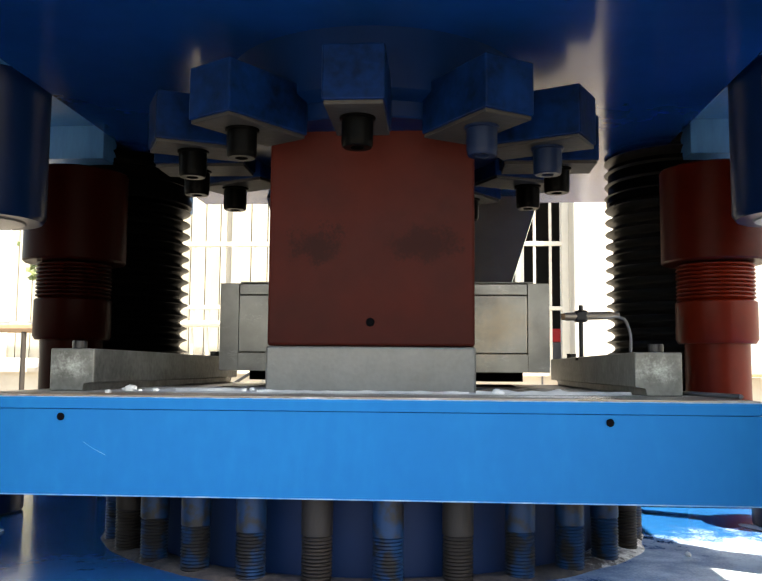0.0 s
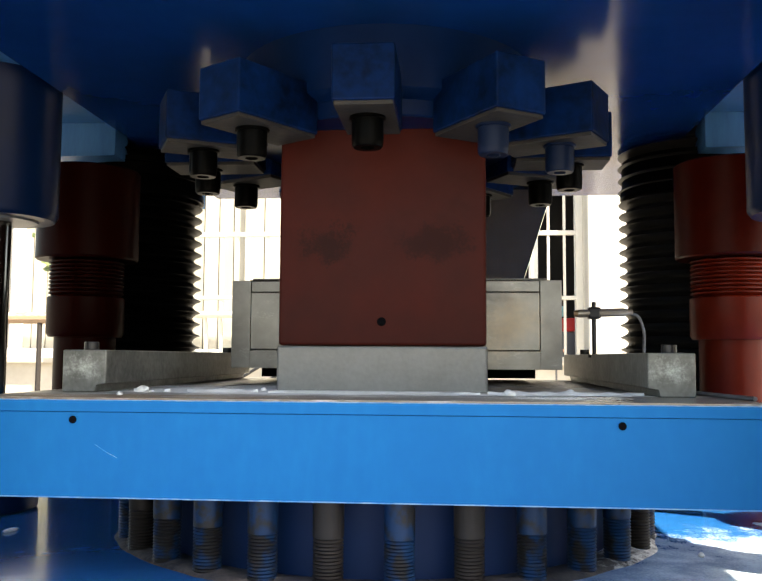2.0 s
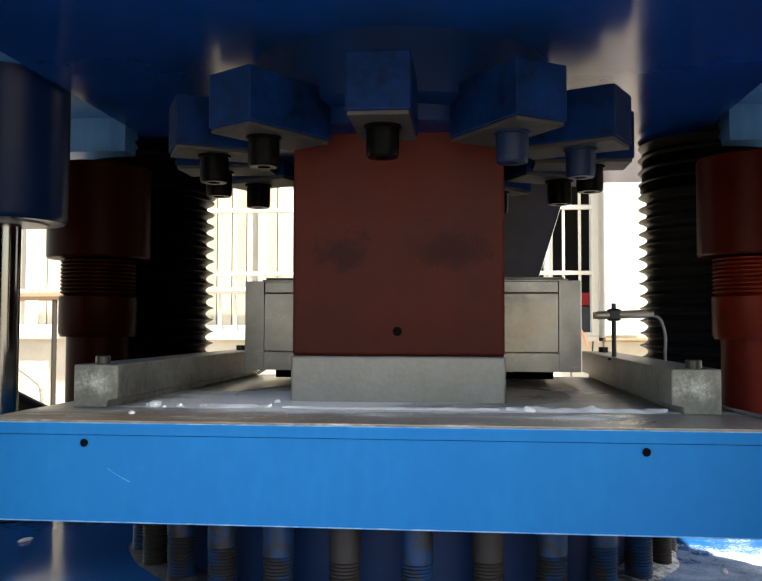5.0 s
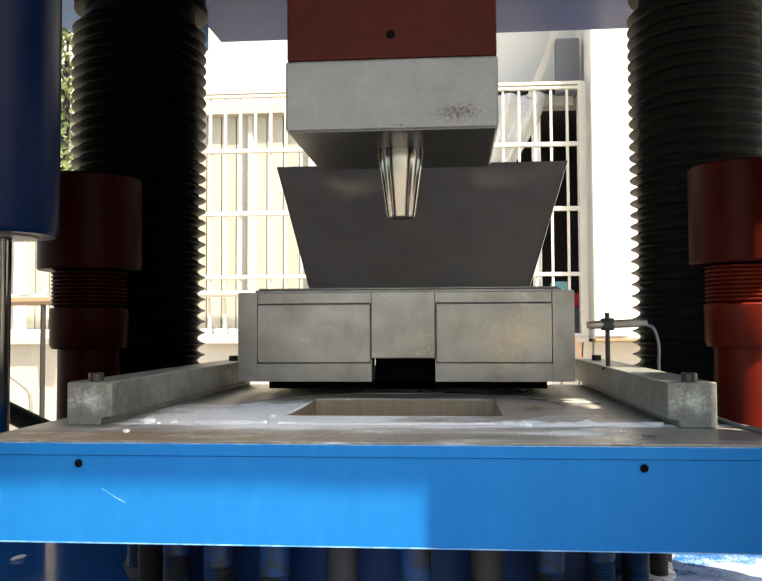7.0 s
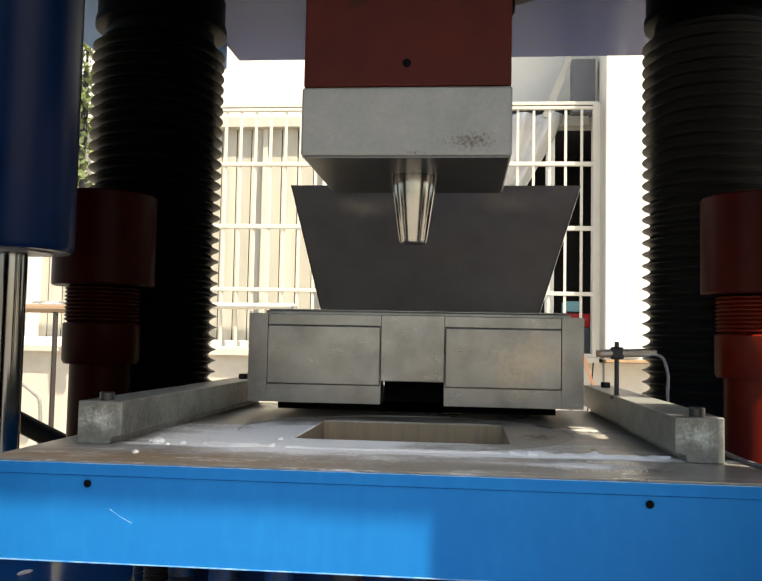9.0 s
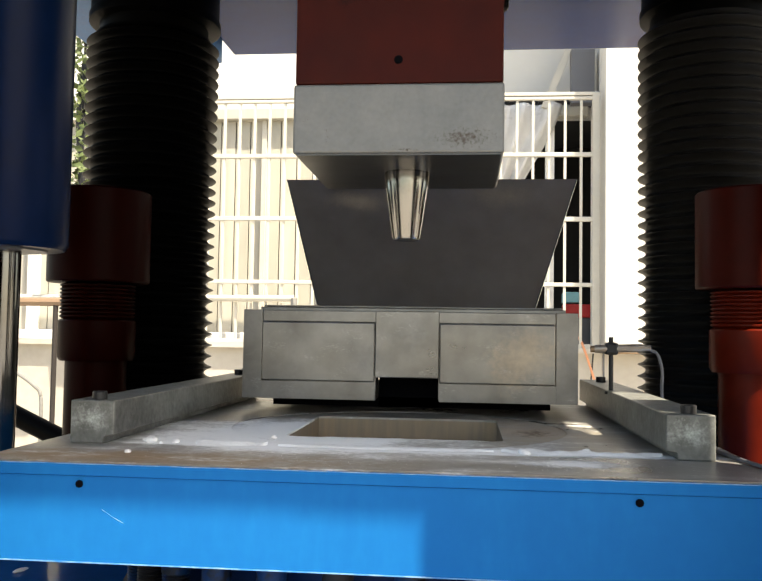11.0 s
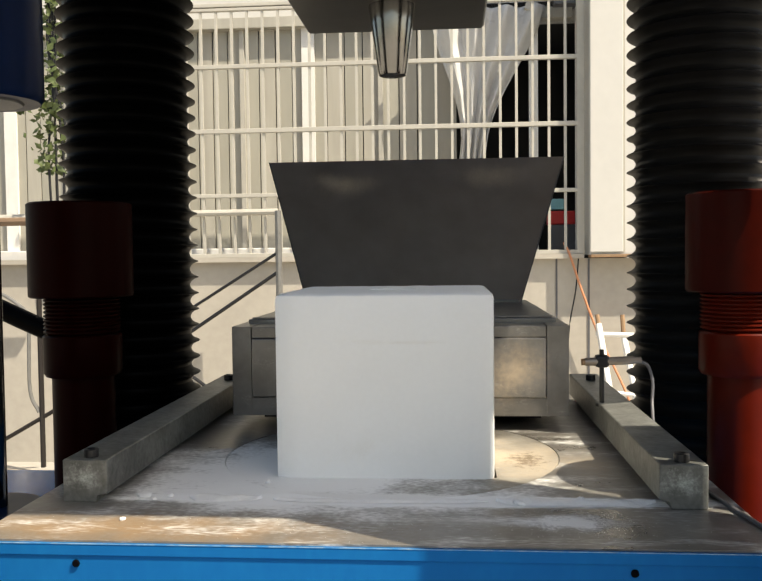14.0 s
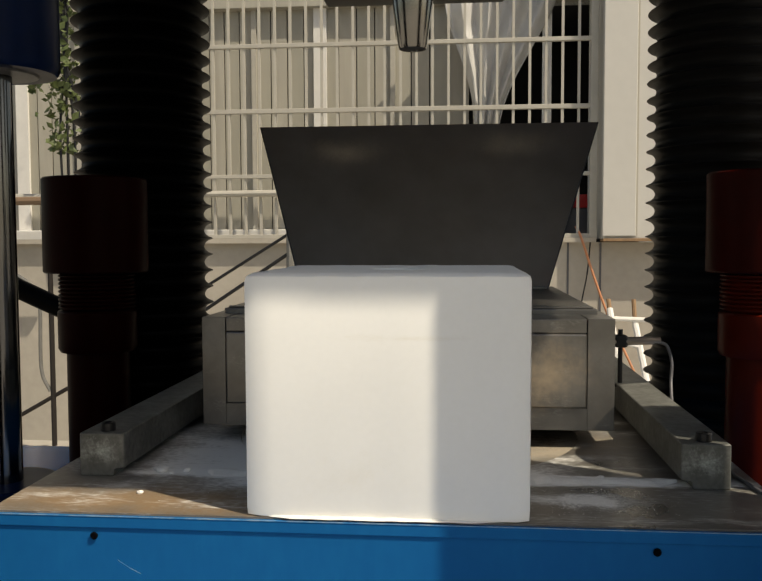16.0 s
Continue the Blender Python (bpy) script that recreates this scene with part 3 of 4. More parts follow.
# ---- the die table ----
def build_table():
    t = thing("press_table", "blue hydraulic press table with a steel top dusted with salt", "press table")
    n = 64
    # steel top with a round opening for the die insert
    bm = bmesh.new()
    out = []
    for i in range(n):
        a = 2 * math.pi * (i + 0.5) / n
        c, s = math.cos(a), math.sin(a)
        hx, hy0, hy1 = 0.292, AX - 0.002, 0.619 - AX
        k = min(hx / abs(c), (hy1 if s > 0 else hy0) / abs(s))
        out.append((k * c, AX + k * s))
    for cx, cy in ((0.292, 0.002), (-0.292, 0.002), (0.292, 0.619), (-0.292, 0.619)):
        out[min(range(n), key=lambda i: math.hypot(out[i][0] - cx, out[i][1] - cy))] = (cx, cy)
    inn = [(0.170 * math.cos(2 * math.pi * (i + 0.5) / n), AX + 0.170 * math.sin(2 * math.pi * (i + 0.5) / n)) for i in range(n)]
    ring_between(bm, out, inn, 0.990, 1.0)
    body = bmesh.new()
    ring_between(body, [(x * 1.0034, AX + (y - AX) * (1.0076 if y < AX else 1.003)) for x, y in out], inn, 0.927, 0.9895)
    part("table_body", body, blue, t, "bright blue painted steel slab")
    part("top_plate", bm, table_dusty, t, "stained steel top plate")
    part("edge_strip", box(-0.2925, 0.2925, -0.0016, 0.0021, 0.9899, 0.9985, 0.0004), blue, t, "blue painted edge of the top plate")
    bm = bmesh.new()
    circ = [(0.1692 * math.cos(2 * math.pi * (i + 0.5) / n), AX + 0.1692 * math.sin(2 * math.pi * (i + 0.5) / n)) for i in range(n)]
    sq = []
    for x, y in circ:
        c, s = x, y - AX
        k = min(0.1013 / abs(c), 0.0965 / abs(s))
        sq.append((0.002 + k * c, AX + k * s))
    ring_between(bm, circ, sq, 0.9975, 0.9995)
    part("die_insert", bm, insert_dusty, t, "round ground steel die insert with a square opening")
    bm = bmesh.new()
    ring_between(bm, [(0.002 + (x - 0.002) * 1.1, AX + (y - AX) * 1.1) for x, y in sq], [(0.002 + (x - 0.002) * 1.002, AX + (y - AX) * 1.002) for x, y in sq], 0.80, 0.9974)
    part("die_liner", bm, die_wall, t, "brown-stained scored die wall")
    for x in (-0.21, 0.187):
        part("screw_hole", lathe([(0.0028, -0.0006), (0.0028, 0.0), (0.002, 0.0006), (0, 0.0006)], 20, at=pose(x, -0.0018, 0.984, 90)), shadow_black, t)
    part("die_cylinder", lathe([(0.226, 0.80), (0.226, 0.926)], 64, at=pose(0, AX, 0)), blue_matt, t, "dark blue die cylinder", smooth=True)
    part("lower_plate", box(-0.9, 0.9, -0.22, 0.75, 0.80, 0.86, 0.004), plate_salted_lit, t, "blue lower plate with salt dust and a painted sunlit patch")
    prof = [(0.0115, 0.86)]
    for j in range(14):
        z = 0.8605 + j * 0.0026
        prof += [(0.0118, z), (0.0105, z + 0.0013)]
    prof += [(0.0118, 0.897), (0.0118, 0.9265)]
    rng = random.Random(4)
    meshes = {}
    for k in range(30):
        a = radians(-90 + 6.6 + 12 * k)
        at = pose(0.255 * math.cos(a), AX + 0.003 + 0.255 * math.sin(a), 0, 0, 0, rng.uniform(0, 360))
        mat = (stud_paint, rust_steel, stud_paint, stud_paint)[k % 4]
        if mat.name not in meshes:
            meshes[mat.name] = part("stud", lathe(prof, 20), mat, t, smooth=True, at=at).data
        else:
            ob = new("stud", meshes[mat.name])
            ob.parent, ob.matrix_basis = t, at
    # salt swept against the studs' feet
    bm = bmesh.new()
    n, rows = 160, []
    for i in range(n):
        a = 2 * math.pi * i / n
        w = 0.001 + 0.006 * max(0, noise.noise((math.cos(a) * 6, math.sin(a) * 6, 3)) + 0.35)
        ring = []
        for rr, zz in ((0.227, 0.8602), (0.250, 0.864), (0.261 + w * 0.5, 0.8625), (0.264 + w, 0.8601)):
            ring.append(bm.verts.new((rr * math.cos(a), AX + rr * math.sin(a), zz + (0.0015 * noise.noise((rr * 90, a * 40, 0)) if zz > 0.861 else 0))))
        rows.append(ring)
    for i in range(n):
        for j in range(3):
            bm.faces.new((rows[i][j], rows[(i + 1) % n][j], rows[(i + 1) % n][j + 1], rows[i][j + 1]))
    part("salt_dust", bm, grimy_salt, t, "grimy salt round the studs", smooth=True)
    part("pale_edge", box(-0.2925, 0.2925, -0.0007, 0.0008, 0.9272, 0.9280), pale_line_blue, t, "pale lower edge")
    part("pale_edge", box(-0.2925, 0.2925, -0.0020, -0.0010, 0.9982, 0.9988), pale_line_blue, t, "pale upper edge")
    for fx, fy, rr, fl in ((0.345, 0.115, 0.017, 0.012), (0.285, 0.165, 0.008, 0.008), (0.40, 0.30, 0.03, 0.004), (-0.36, 0.20, 0.009, 0.01), (0.37, 0.06, 0.02, 0.002)):
        bm = lump(1.0, fx * 40)
        bmesh.ops.transform(bm, matrix=pose(fx, fy, 0.860, 0, 0, fx * 300) @ Matrix.Diagonal((rr, rr * 0.35, fl * 0.35, 1)), verts=bm.verts[:])
        part("salt_flake", bm, salt_powder, t, "white flake of caked salt")
    for x0, z0, x1, z1 in ((-0.193, 0.966, -0.176, 0.9565),):
        part("scratch", tube([(x0, -0.0001, z0), ((x0 + x1) / 2, -0.0001, (z0 + z1) / 2 - 0.0006), (x1, -0.0001, z1)], 0.00018, 5), pale_line_blue, t)
    ON_TABLE.append(t)


def ring_between(bm, out, inn, z0, z1):
    n = len(out)
    v = [[bm.verts.new((x, y, z)) for x, y in line] for line, z in ((out, z1), (inn, z1), (inn, z0), (out, z0))]
    for a, b in ((0, 1), (1, 2), (2, 3), (3, 0)):
        for i in range(n):
            j = (i + 1) % n
            bm.faces.new((v[a][i], v[a][j], v[b][j], v[b][i]))


def build_rails():
    for side, length in ((1, 0.62), (-1, 0.62)):
        rail = thing("guide_rail", "grey steel guide rail bolted to the table top", "guide rail", pose(side * 0.2455, 0, 0), "guide rails")
        own = bmesh.new()
        sec = [(-0.010, 0.0), (0.019, 0.0), (0.019, 0.036), (-0.019, 0.036), (-0.019, 0.007), (-0.010, 0.007)]
        a = [own.verts.new((side * x, 0.096, 1.0 + z)) for x, z in sec]
        b = [own.verts.new((side * x, length, 1.0 + z)) for x, z in sec]
        own.faces.new(a), own.faces.new(b)
        for i in range(6):
            j = (i + 1) % 6
            own.faces.new((a[i], a[j], b[j], b[i]))
        bmesh.ops.bevel(own, geom=own.edges[:], offset=0.0008, segments=1, affect="EDGES")
        part("bar", own, rail_steel, rail)
        for y in (0.108, 0.56):
            part("cap_screw", lathe([(0.0062, 1.035), (0.0062, 1.0425), (0.0055, 1.043), (0.0034, 1.043), (0.0034, 1.040), (0, 1.040)], 20, at=pose(0.001, y, 0)), black_oxide, rail, "black socket screw")
        ON_TABLE.append(rail)


def build_stop_columns():
    for x, y in ((-0.414, 0.478), (0.415, 0.482), (-0.44, 0.098), (0.405, 0.098)):
        c = thing("stop_column", "red-painted round stop column with a screwed nut", "stop column", pose(x, y, 0), "stop columns")
        # left columns take the shaded red, right ones the brighter sunlit copies
        part("nut", lathe([(0.040, 1.156), (0.063, 1.156), (0.065, 1.158), (0.065, 1.274), (0.063, 1.276), (0.0, 1.276)], 64), red_shaded if x < 0 else red_half_lit, c, "round stop nut", smooth=True)
        prof = [(0.04, 1.156)]
        for j in range(9):
            z = 1.153 - j * 0.005
            prof += [(0.0475, z), (0.0475, z - 0.0015), (0.0445, z - 0.003)]
        part("thread", lathe(prof + [(0.04, 1.106)], 48), orange if x > 0 else red_shaded, c, smooth=True)
        part("collar", lathe([(0.04, 1.108), (0.047, 1.108), (0.049, 1.106), (0.049, 1.06), (0.046, 1.055), (0.04, 1.055)], 48), orange if x > 0 else red_shaded, c, smooth=True)
        part("column", lathe([(0.039, 0.86), (0.039, 1.058)], 48), orange if x > 0 else red_shaded, c, smooth=True)
        ON_TABLE.append(c)


# ---- the feeder ----
FB = 0.398


def build_feeder():
    f = thing("feeder_box", "grey steel sliding feed box with a hopper plate", "feed box")
    y = FB
    part("side_wall", box(-0.1965, -0.1735, y, 0.85, 1.012, 1.117, 0.0004), steel_box, f)
    part("side_wall", box(0.1715, 0.1965, y, 0.85, 1.012, 1.117, 0.0004), steel_box, f)
    part("bottom_bar", box(-0.1734, -0.038, y, y + 0.03, 1.012, 1.0328), steel_box, f)
    part("bottom_bar", box(0.037, 0.1714, y, y + 0.03, 1.012, 1.0328), steel_box, f)
    part("front_plate", box(-0.1725, -0.0385, y - 0.003, y + 0.025, 1.0335, 1.103, 0.0015), steel_box, f, "ground steel front plate")
    part("front_plate", box(0.0375, 0.1705, y - 0.003, y + 0.025, 1.0335, 1.103, 0.0015), steel_box, f, "ground steel front plate")
    part("centre_block", box(-0.038, 0.037, y - 0.001, y + 0.03, 1.039, 1.117, 0.001), steel_box, f)
    part("top_bar", box(-0.1733, 0.1713, y + 0.001, y + 0.06, 1.1032, 1.1165, 0.0008), steel_box, f)
    part("inner_wall", box(-0.169, -0.0375, y + 0.004, y + 0.04, 1.0125, 1.1045), steel_box, f)
    part("inner_wall", box(0.0365, 0.167, y + 0.004, y + 0.04, 1.0125, 1.1045), steel_box, f)
    # throat shade is painted; the black plate is added to darken the gap below
    part("throat", box(-0.0375, 0.0365, y + 0.05, y + 0.06, 1.0, 1.104), shadow_black, f, "throat of the feed box, shade painted black")
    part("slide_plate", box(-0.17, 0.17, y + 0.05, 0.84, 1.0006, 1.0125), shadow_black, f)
    part("cover", box(-0.188, 0.188, y + 0.05, 0.86, 1.114, 1.122, 0.001), steel_box, f, "flat steel cover plate")
    # hopper plate leaning back
    bm = bmesh.new()
    lo, hi = (-0.173, 0.173, 0.80, 1.122), (-0.2575, 0.2575, 0.918, 1.367)
    th = Vector((0, 0.004, -0.0016))
    v = [Vector((lo[0], lo[2], lo[3])), Vector((lo[1], lo[2], lo[3])), Vector((hi[1], hi[2], hi[3])), Vector((hi[0], hi[2], hi[3]))]
    fr = [bm.verts.new(p) for p in v]
    bk = [bm.verts.new(p + th) for p in v]
    bm.faces.new(fr), bm.faces.new(bk)
    for i in range(4):
        bm.faces.new((fr[i], fr[(i + 1) % 4], bk[(i + 1) % 4], bk[i]))
    part("hopper_plate", bm, steel_dark, f, "dark sheet-steel hopper plate leaning back")
    for sgn in (-1, 1):
        bm = bmesh.new()
        a, b = Vector((sgn * 0.1732, 0.7998, 1.1222)), Vector((sgn * 0.2577, 0.9178, 1.3672))
        d, e = Vector((sgn * 0.0022, 0, 0)), Vector((0, 0.018, -0.006))
        q = [bm.verts.new(p) for p in (a, a + d, b + d, b, a + e, a + d + e, b + d + e, b + e)]
        for f4 in ((0, 1, 2, 3), (4, 5, 6, 7), (0, 1, 5, 4), (1, 2, 6, 5), (2, 3, 7, 6), (3, 0, 4, 7)):
            bm.faces.new([q[k] for k in f4])
        part("side_flange", bm, steel_box, f, "bright folded edge of the hopper plate")
    part("hinge_strip", box(-0.17, 0.17, 0.789, 0.799, 1.122, 1.126, 0.0008), steel_box, f)
    part("cover_lip", box(-0.184, 0.184, y + 0.052, y + 0.058, 1.1222, 1.1242, 0.0006), steel_box, f)
    ON_FEEDER.append(f)


# ---- the block ----
def build_block():
    blk = thing("salt_block", "white pressed salt block with a round hole on top", "salt block", pose(0.0, 0.189, 0.8003))
    n, hx, hy, rc = 96, 0.1015, 0.0978, 0.008

    def outline(inset):
        pts = []
        for i in range(n):
            a = 2 * math.pi * (i + 0.5) / n
            c, q = math.cos(a), math.sin(a)
            k = min((hx - inset) / abs(c), (hy - inset) / abs(q))
            x, y = k * c, k * q
            r = rc
            ex, ey = abs(x) - (hx - inset - r), abs(y) - (hy - inset - r)
            if ex > 0 and ey > 0:
                d = math.hypot(ex, ey)
                x = math.copysign(hx - inset - r + ex / d * r, x)
                y = math.copysign(hy - inset - r + ey / d * r, y)
            pts.append((x, 0.0930 + y))
        return pts

    bm = bmesh.new()
    loops = []
    for inset, z in ((0.0016, 0.0), (0.0004, 0.0006), (0.0, 0.005), (0.0, 0.08), (0.0, 0.1675), (0.0010, 0.1710), (0.0035, 0.1727), (0.007, 0.1733), (0.03, 0.1733)):
        w = [(x + 0.0006 * noise.noise((x * 40, y * 40, z * 30)), y + 0.0005 * noise.noise((x * 40, y * 40, z * 30 + 9))) for x, y in outline(inset)]
        loops.append([bm.verts.new((x, y, z + (0.0006 * noise.noise((x * 60, y * 60, 5)) if z > 0.16 else 0))) for x, y in w])
    for r, z in ((0.0242, 0.1731), (0.0236, 0.1718), (0.0145, 0.098), (0.013, 0.097)):
        loops.append([bm.verts.new((0.003 + r * math.cos(2 * math.pi * (i + 0.5) / n), 0.0952 + r * math.sin(2 * math.pi * (i + 0.5) / n), z)) for i in range(n)])
    for p, q in zip(loops, loops[1:]):
        for i in range(n):
            bm.faces.new((p[i], p[(i + 1) % n], q[(i + 1) % n], q[i]))
    bm.faces.new(loops[0]), bm.faces.new(loops[-1])
    part("block", bm, salt, blk, smooth=True)
    return blk


# ---- loose salt on the table ----
HEAPS = []


def build_salt():
    rng = random.Random(7)

    def heap(name, label, x0, x1, y, w, h, seed):
        """A low ragged ridge of powder along x, its middle on the thing's origin."""
        t = thing(name, label, "salt", pose(0, y, 1.0), kind="stuff")
        bm = bmesh.new()
        nx, ny, grid = 120, 10, []
        for i in range(nx + 1):
            u = i / nx
            x = x0 + (x1 - x0) * u
            ww = w * (0.65 + 0.6 * noise.noise((x * 14, seed, 0)) + 0.25 * noise.noise((x * 60, seed, 2))) * min(1, 8 * u, 8 * (1 - u)) + 0.0006
            off = 0.35 * w * noise.noise((x * 9, seed, 5))
            col = []
            for j in range(ny + 1):
                v = 2 * j / ny - 1
                yy = off + v * ww
                hh = h * (1 - v * v) * (0.7 + 0.6 * noise.noise((x * 70, yy * 70, seed)))
                col.append(bm.verts.new((x, yy, 0.0004 + max(0, hh) * (1 if abs(v) < 1 else 0))))
            grid.append(col)
        for i in range(nx):
            for j in range(ny):
                bm.faces.new((grid[i][j], grid[i + 1][j], grid[i + 1][j + 1], grid[i][j + 1]))
        part("powder", bm, salt_powder, t, smooth=True)
        return t

    ON_TABLE.append(heap("salt_ridge", "white salt swept into a line on the steel table top", -0.160, -0.098, 0.112, 0.016, 0.0036, 1.0))
    ON_TABLE.append(heap("salt_ridge", "white salt swept into a line on the steel table top", 0.098, 0.227, 0.112, 0.016, 0.0036, 2.0))
    HEAPS.append(heap("salt_ridge", "white salt ridge before the pressed block", -0.088, 0.092, 0.109, 0.0085, 0.0022, 3.0))
    for px, py, sx, sy, count, label in ((0.155, 0.058, 0.022, 0.014, 900, "thin scatter of white salt grains on the table top"),
                                         (-0.14, 0.22, 0.05, 0.06, 500, "thin scatter of white salt grains beside the die"),
                                         (0.02, 0.05, 0.12, 0.025, 140, "thin scatter of white salt grains on the table top")):
        sc = thing("salt_scatter", label, "salt", pose(px, py, 1.0), kind="stuff")
        bm = bmesh.new()
        for k in range(count):
            x, y, r = rng.gauss(0, sx), rng.gauss(0, sy), rng.uniform(0.00015, 0.00042)
            if abs(px + x) > 0.285 or py + y < 0.004 or (abs(px + x) < 0.106 and abs(py + y - AX) < 0.1):
                continue
            v = [bm.verts.new((x + r * c * rng.uniform(0.6, 1.4), y + r * q * rng.uniform(0.6, 1.4), 0.0002)) for c, q in ((1, 0), (0, 1), (-1, 0), (0, -1))]
            top = bm.verts.new((x, y, 0.0002 + r * 0.8))
            for i in range(4):
                bm.faces.new((v[i], v[(i + 1) % 4], top))
        part("grain", bm, salt_powder, sc)
        ON_TABLE.append(sc)
    for x, y, r in ((-0.199, 0.113, 0.0052), (-0.179, 0.116, 0.003), (-0.195, 0.05, 0.0026), (-0.207, 0.118, 0.0026), (-0.19, 0.108, 0.002), (0.166, 0.112, 0.0045), (0.172, 0.111, 0.003), (-0.104, 0.163, 0.003)):
        c = thing("salt_crumb", "small white crumb of salt on the table top", "salt crumb", pose(x, y, 1.0), "salt crumbs")
        part("crumb", lump(r, rng.random() * 50), salt_powder, c)
        ON_TABLE.append(c)


def build_falling_lump():
    c = thing("salt_crumb", "lump of salt pushed off the table edge", "salt crumb", pose(0.116, 0.102, 1.0), "salt crumbs")
    part("crumb", lump(0.0048, 21.0), salt_powder, c)
    return c


def lump(r, seed):
    bm = bmesh.new()
    bmesh.ops.create_icosphere(bm, subdivisions=2, radius=r)
    for v in bm.verts:
        v.co *= 1 + 0.45 * noise.noise(v.co / r * 0.9 + Vector((seed, 0, 0)))
        v.co.z = max(0.0, v.co.z * 0.7 + r * 0.35)
    return bm


# ---- the limit switch on its stand ----
def build_probe():
    p = thing("proximity_sensor", "grey proximity sensor clamped to a small steel post on the rail", "sensor", pose(0, 0.009, 0))
    # black steel on post, foot and clamp paints their backlit shade
    part("post", tube([(0.231, 0.376, 1.032), (0.231, 0.376, 1.096)], 0.0026, 12), black_oxide, p)
    part("foot", lathe([(0.007, 1.032), (0.007, 1.035), (0.004, 1.0355)], 20, at=pose(0.231, 0.376, 0)), black_oxide, p)
    part("clamp", box(0.2235, 0.2385, 0.368, 0.383, 1.076, 1.090, 0.003), black_oxide, p)
    part("body", lathe([(0.0042, -0.02), (0.0047, -0.0185), (0.0047, 0.032), (0.0035, 0.036), (0.0035, 0.042)], 20, at=pose(0.232, 0.373, 1.083, 0, 88, 0)), steel_dark, p, "threaded sensor barrel", smooth=True)
    part("tip", lathe([(0.0, -0.024), (0.0038, -0.024), (0.0038, -0.02)], 20, at=pose(0.232, 0.373, 1.083, 0, 88, 0)), wood, p, "brown sensing face")
    part("cable", tube(curve_points([(0.272, 0.373, 1.0825), (0.281, 0.373, 1.078), (0.286, 0.371, 1.060), (0.2835, 0.362, 1.036), (0.279, 0.33, 1.012), (0.277, 0.28, 1.0035), (0.275, 0.19, 1.002), (0.281, 0.10, 1.002), (0.291, 0.03, 1.002)]), 0.0018, 8), cable_grey, p, "thin grey cable", smooth=True)
    ON_TABLE.append(p)


# ---- the ram (moving crosshead) with its punch ----
def build_ram():
    r = thing("crosshead", "blue painted press crosshead with a punch, darkened for shade", "press crosshead")
    part("body", box(-0.378, 0.378, -0.245, 0.96, 1.325, 1.62, 0.003), blue_shaded, r, "blue painted beam, shade put into its colour")
    for x in (-1, 1):
        # rear cheek shows; middle and front pieces are unseen and bound the sunlight
        for y0, y1, z0, x0 in ((0.50, 0.93, 1.300, 0.392), (0.061, 0.499, 1.345, 0.379), (-0.245, 0.06, 1.325, 0.379)):
            bm = box(min(x * x0, x * 0.60), max(x * x0, x * 0.60), y0, y1, z0, 1.62, 0.001)
            part("side_cheek", bm, cheek_blue, r, "blue painted cheek at the column bosses")
        # unseen block added to keep the sun off the hopper plate
        part("shade_block", box(min(x * 0.601, x * 0.80), max(x * 0.601, x * 0.80), 0.25, 0.62, 1.345, 1.62, 0.004), blue_shaded, r)
    for x in (-0.406, 0.406):
        for y in (0.63, -0.097):
            part("bellows_collar", lathe([(0.093, 1.256), (0.0965, 1.258), (0.0965, 1.268), (0.094, 1.272), (0.094, 1.31)], 48, at=pose(x, y, 0)), rubber, r, smooth=True)
    part("flange", lathe([(0.118, 1.240), (0.1345, 1.240), (0.136, 1.2415), (0.136, 1.2555), (0.150, 1.2605), (0.152, 1.2625), (0.152, 1.3202)], 64, at=pose(-0.004, AX - 0.006, 0.006)), blue_deep, r, smooth=True)
    part("punch_holder", box(-0.0985, 0.0985, 0.189, 0.382, 1.0385, 1.25, 0.0025), red, r, "red oxide painted punch holder")
    part("screw_hole", lathe([(0.0042, -0.0006), (0.0042, 0.0), (0.003, 0.0006), (0, 0.0006)], 20, at=pose(0.0, 0.1886, 1.061, 90)), shadow_black, r)
    # the punch plate: upright sides, small break all round its lower edge
    part("punch", box(-0.0995, 0.0995, 0.1875, 0.3825, 0.972, 1.038, 0.0022), dull_steel, r, "worn grey steel punch plate")
    part("punch_face", box(-0.0965, 0.0965, 0.1905, 0.3795, 0.9705, 0.9725), punch_face, r, "ground steel punch face")
    part("cone", lathe([(0.0235, 0.9708), (0.0238, 0.968), (0.0145, 0.903), (0.0135, 0.9005), (0.012, 0.900), (0, 0.900)], 56, at=pose(0.003, AX, 0)), chrome, r, "polished steel cone", smooth=True)
    for k, deg in enumerate((0, 33.5, 63.5, 90, 117, 147, 180, -147, -117, -90, -63.5, -33.5)):
        m = Matrix.Translation((-0.004, AX - 0.006, -0.001)) @ Matrix.Rotation(radians(deg - 90), 4, "Z")
        bm = box(0.134, 0.232, -0.0255, 0.0255, 1.2325, 1.279, 0.0015)
        bmesh.ops.transform(bm, matrix=m, verts=bm.verts[:])
        clamp = part("clamp", bm, clamp_paint, r, "blue painted clamp block")
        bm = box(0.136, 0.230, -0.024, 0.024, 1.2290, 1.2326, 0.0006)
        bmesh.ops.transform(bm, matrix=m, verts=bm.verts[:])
        part("clamp_foot", bm, clamp_dark, clamp, "bare steel underside")
        at = m @ Matrix.Translation((0.192, 0, 0.003))
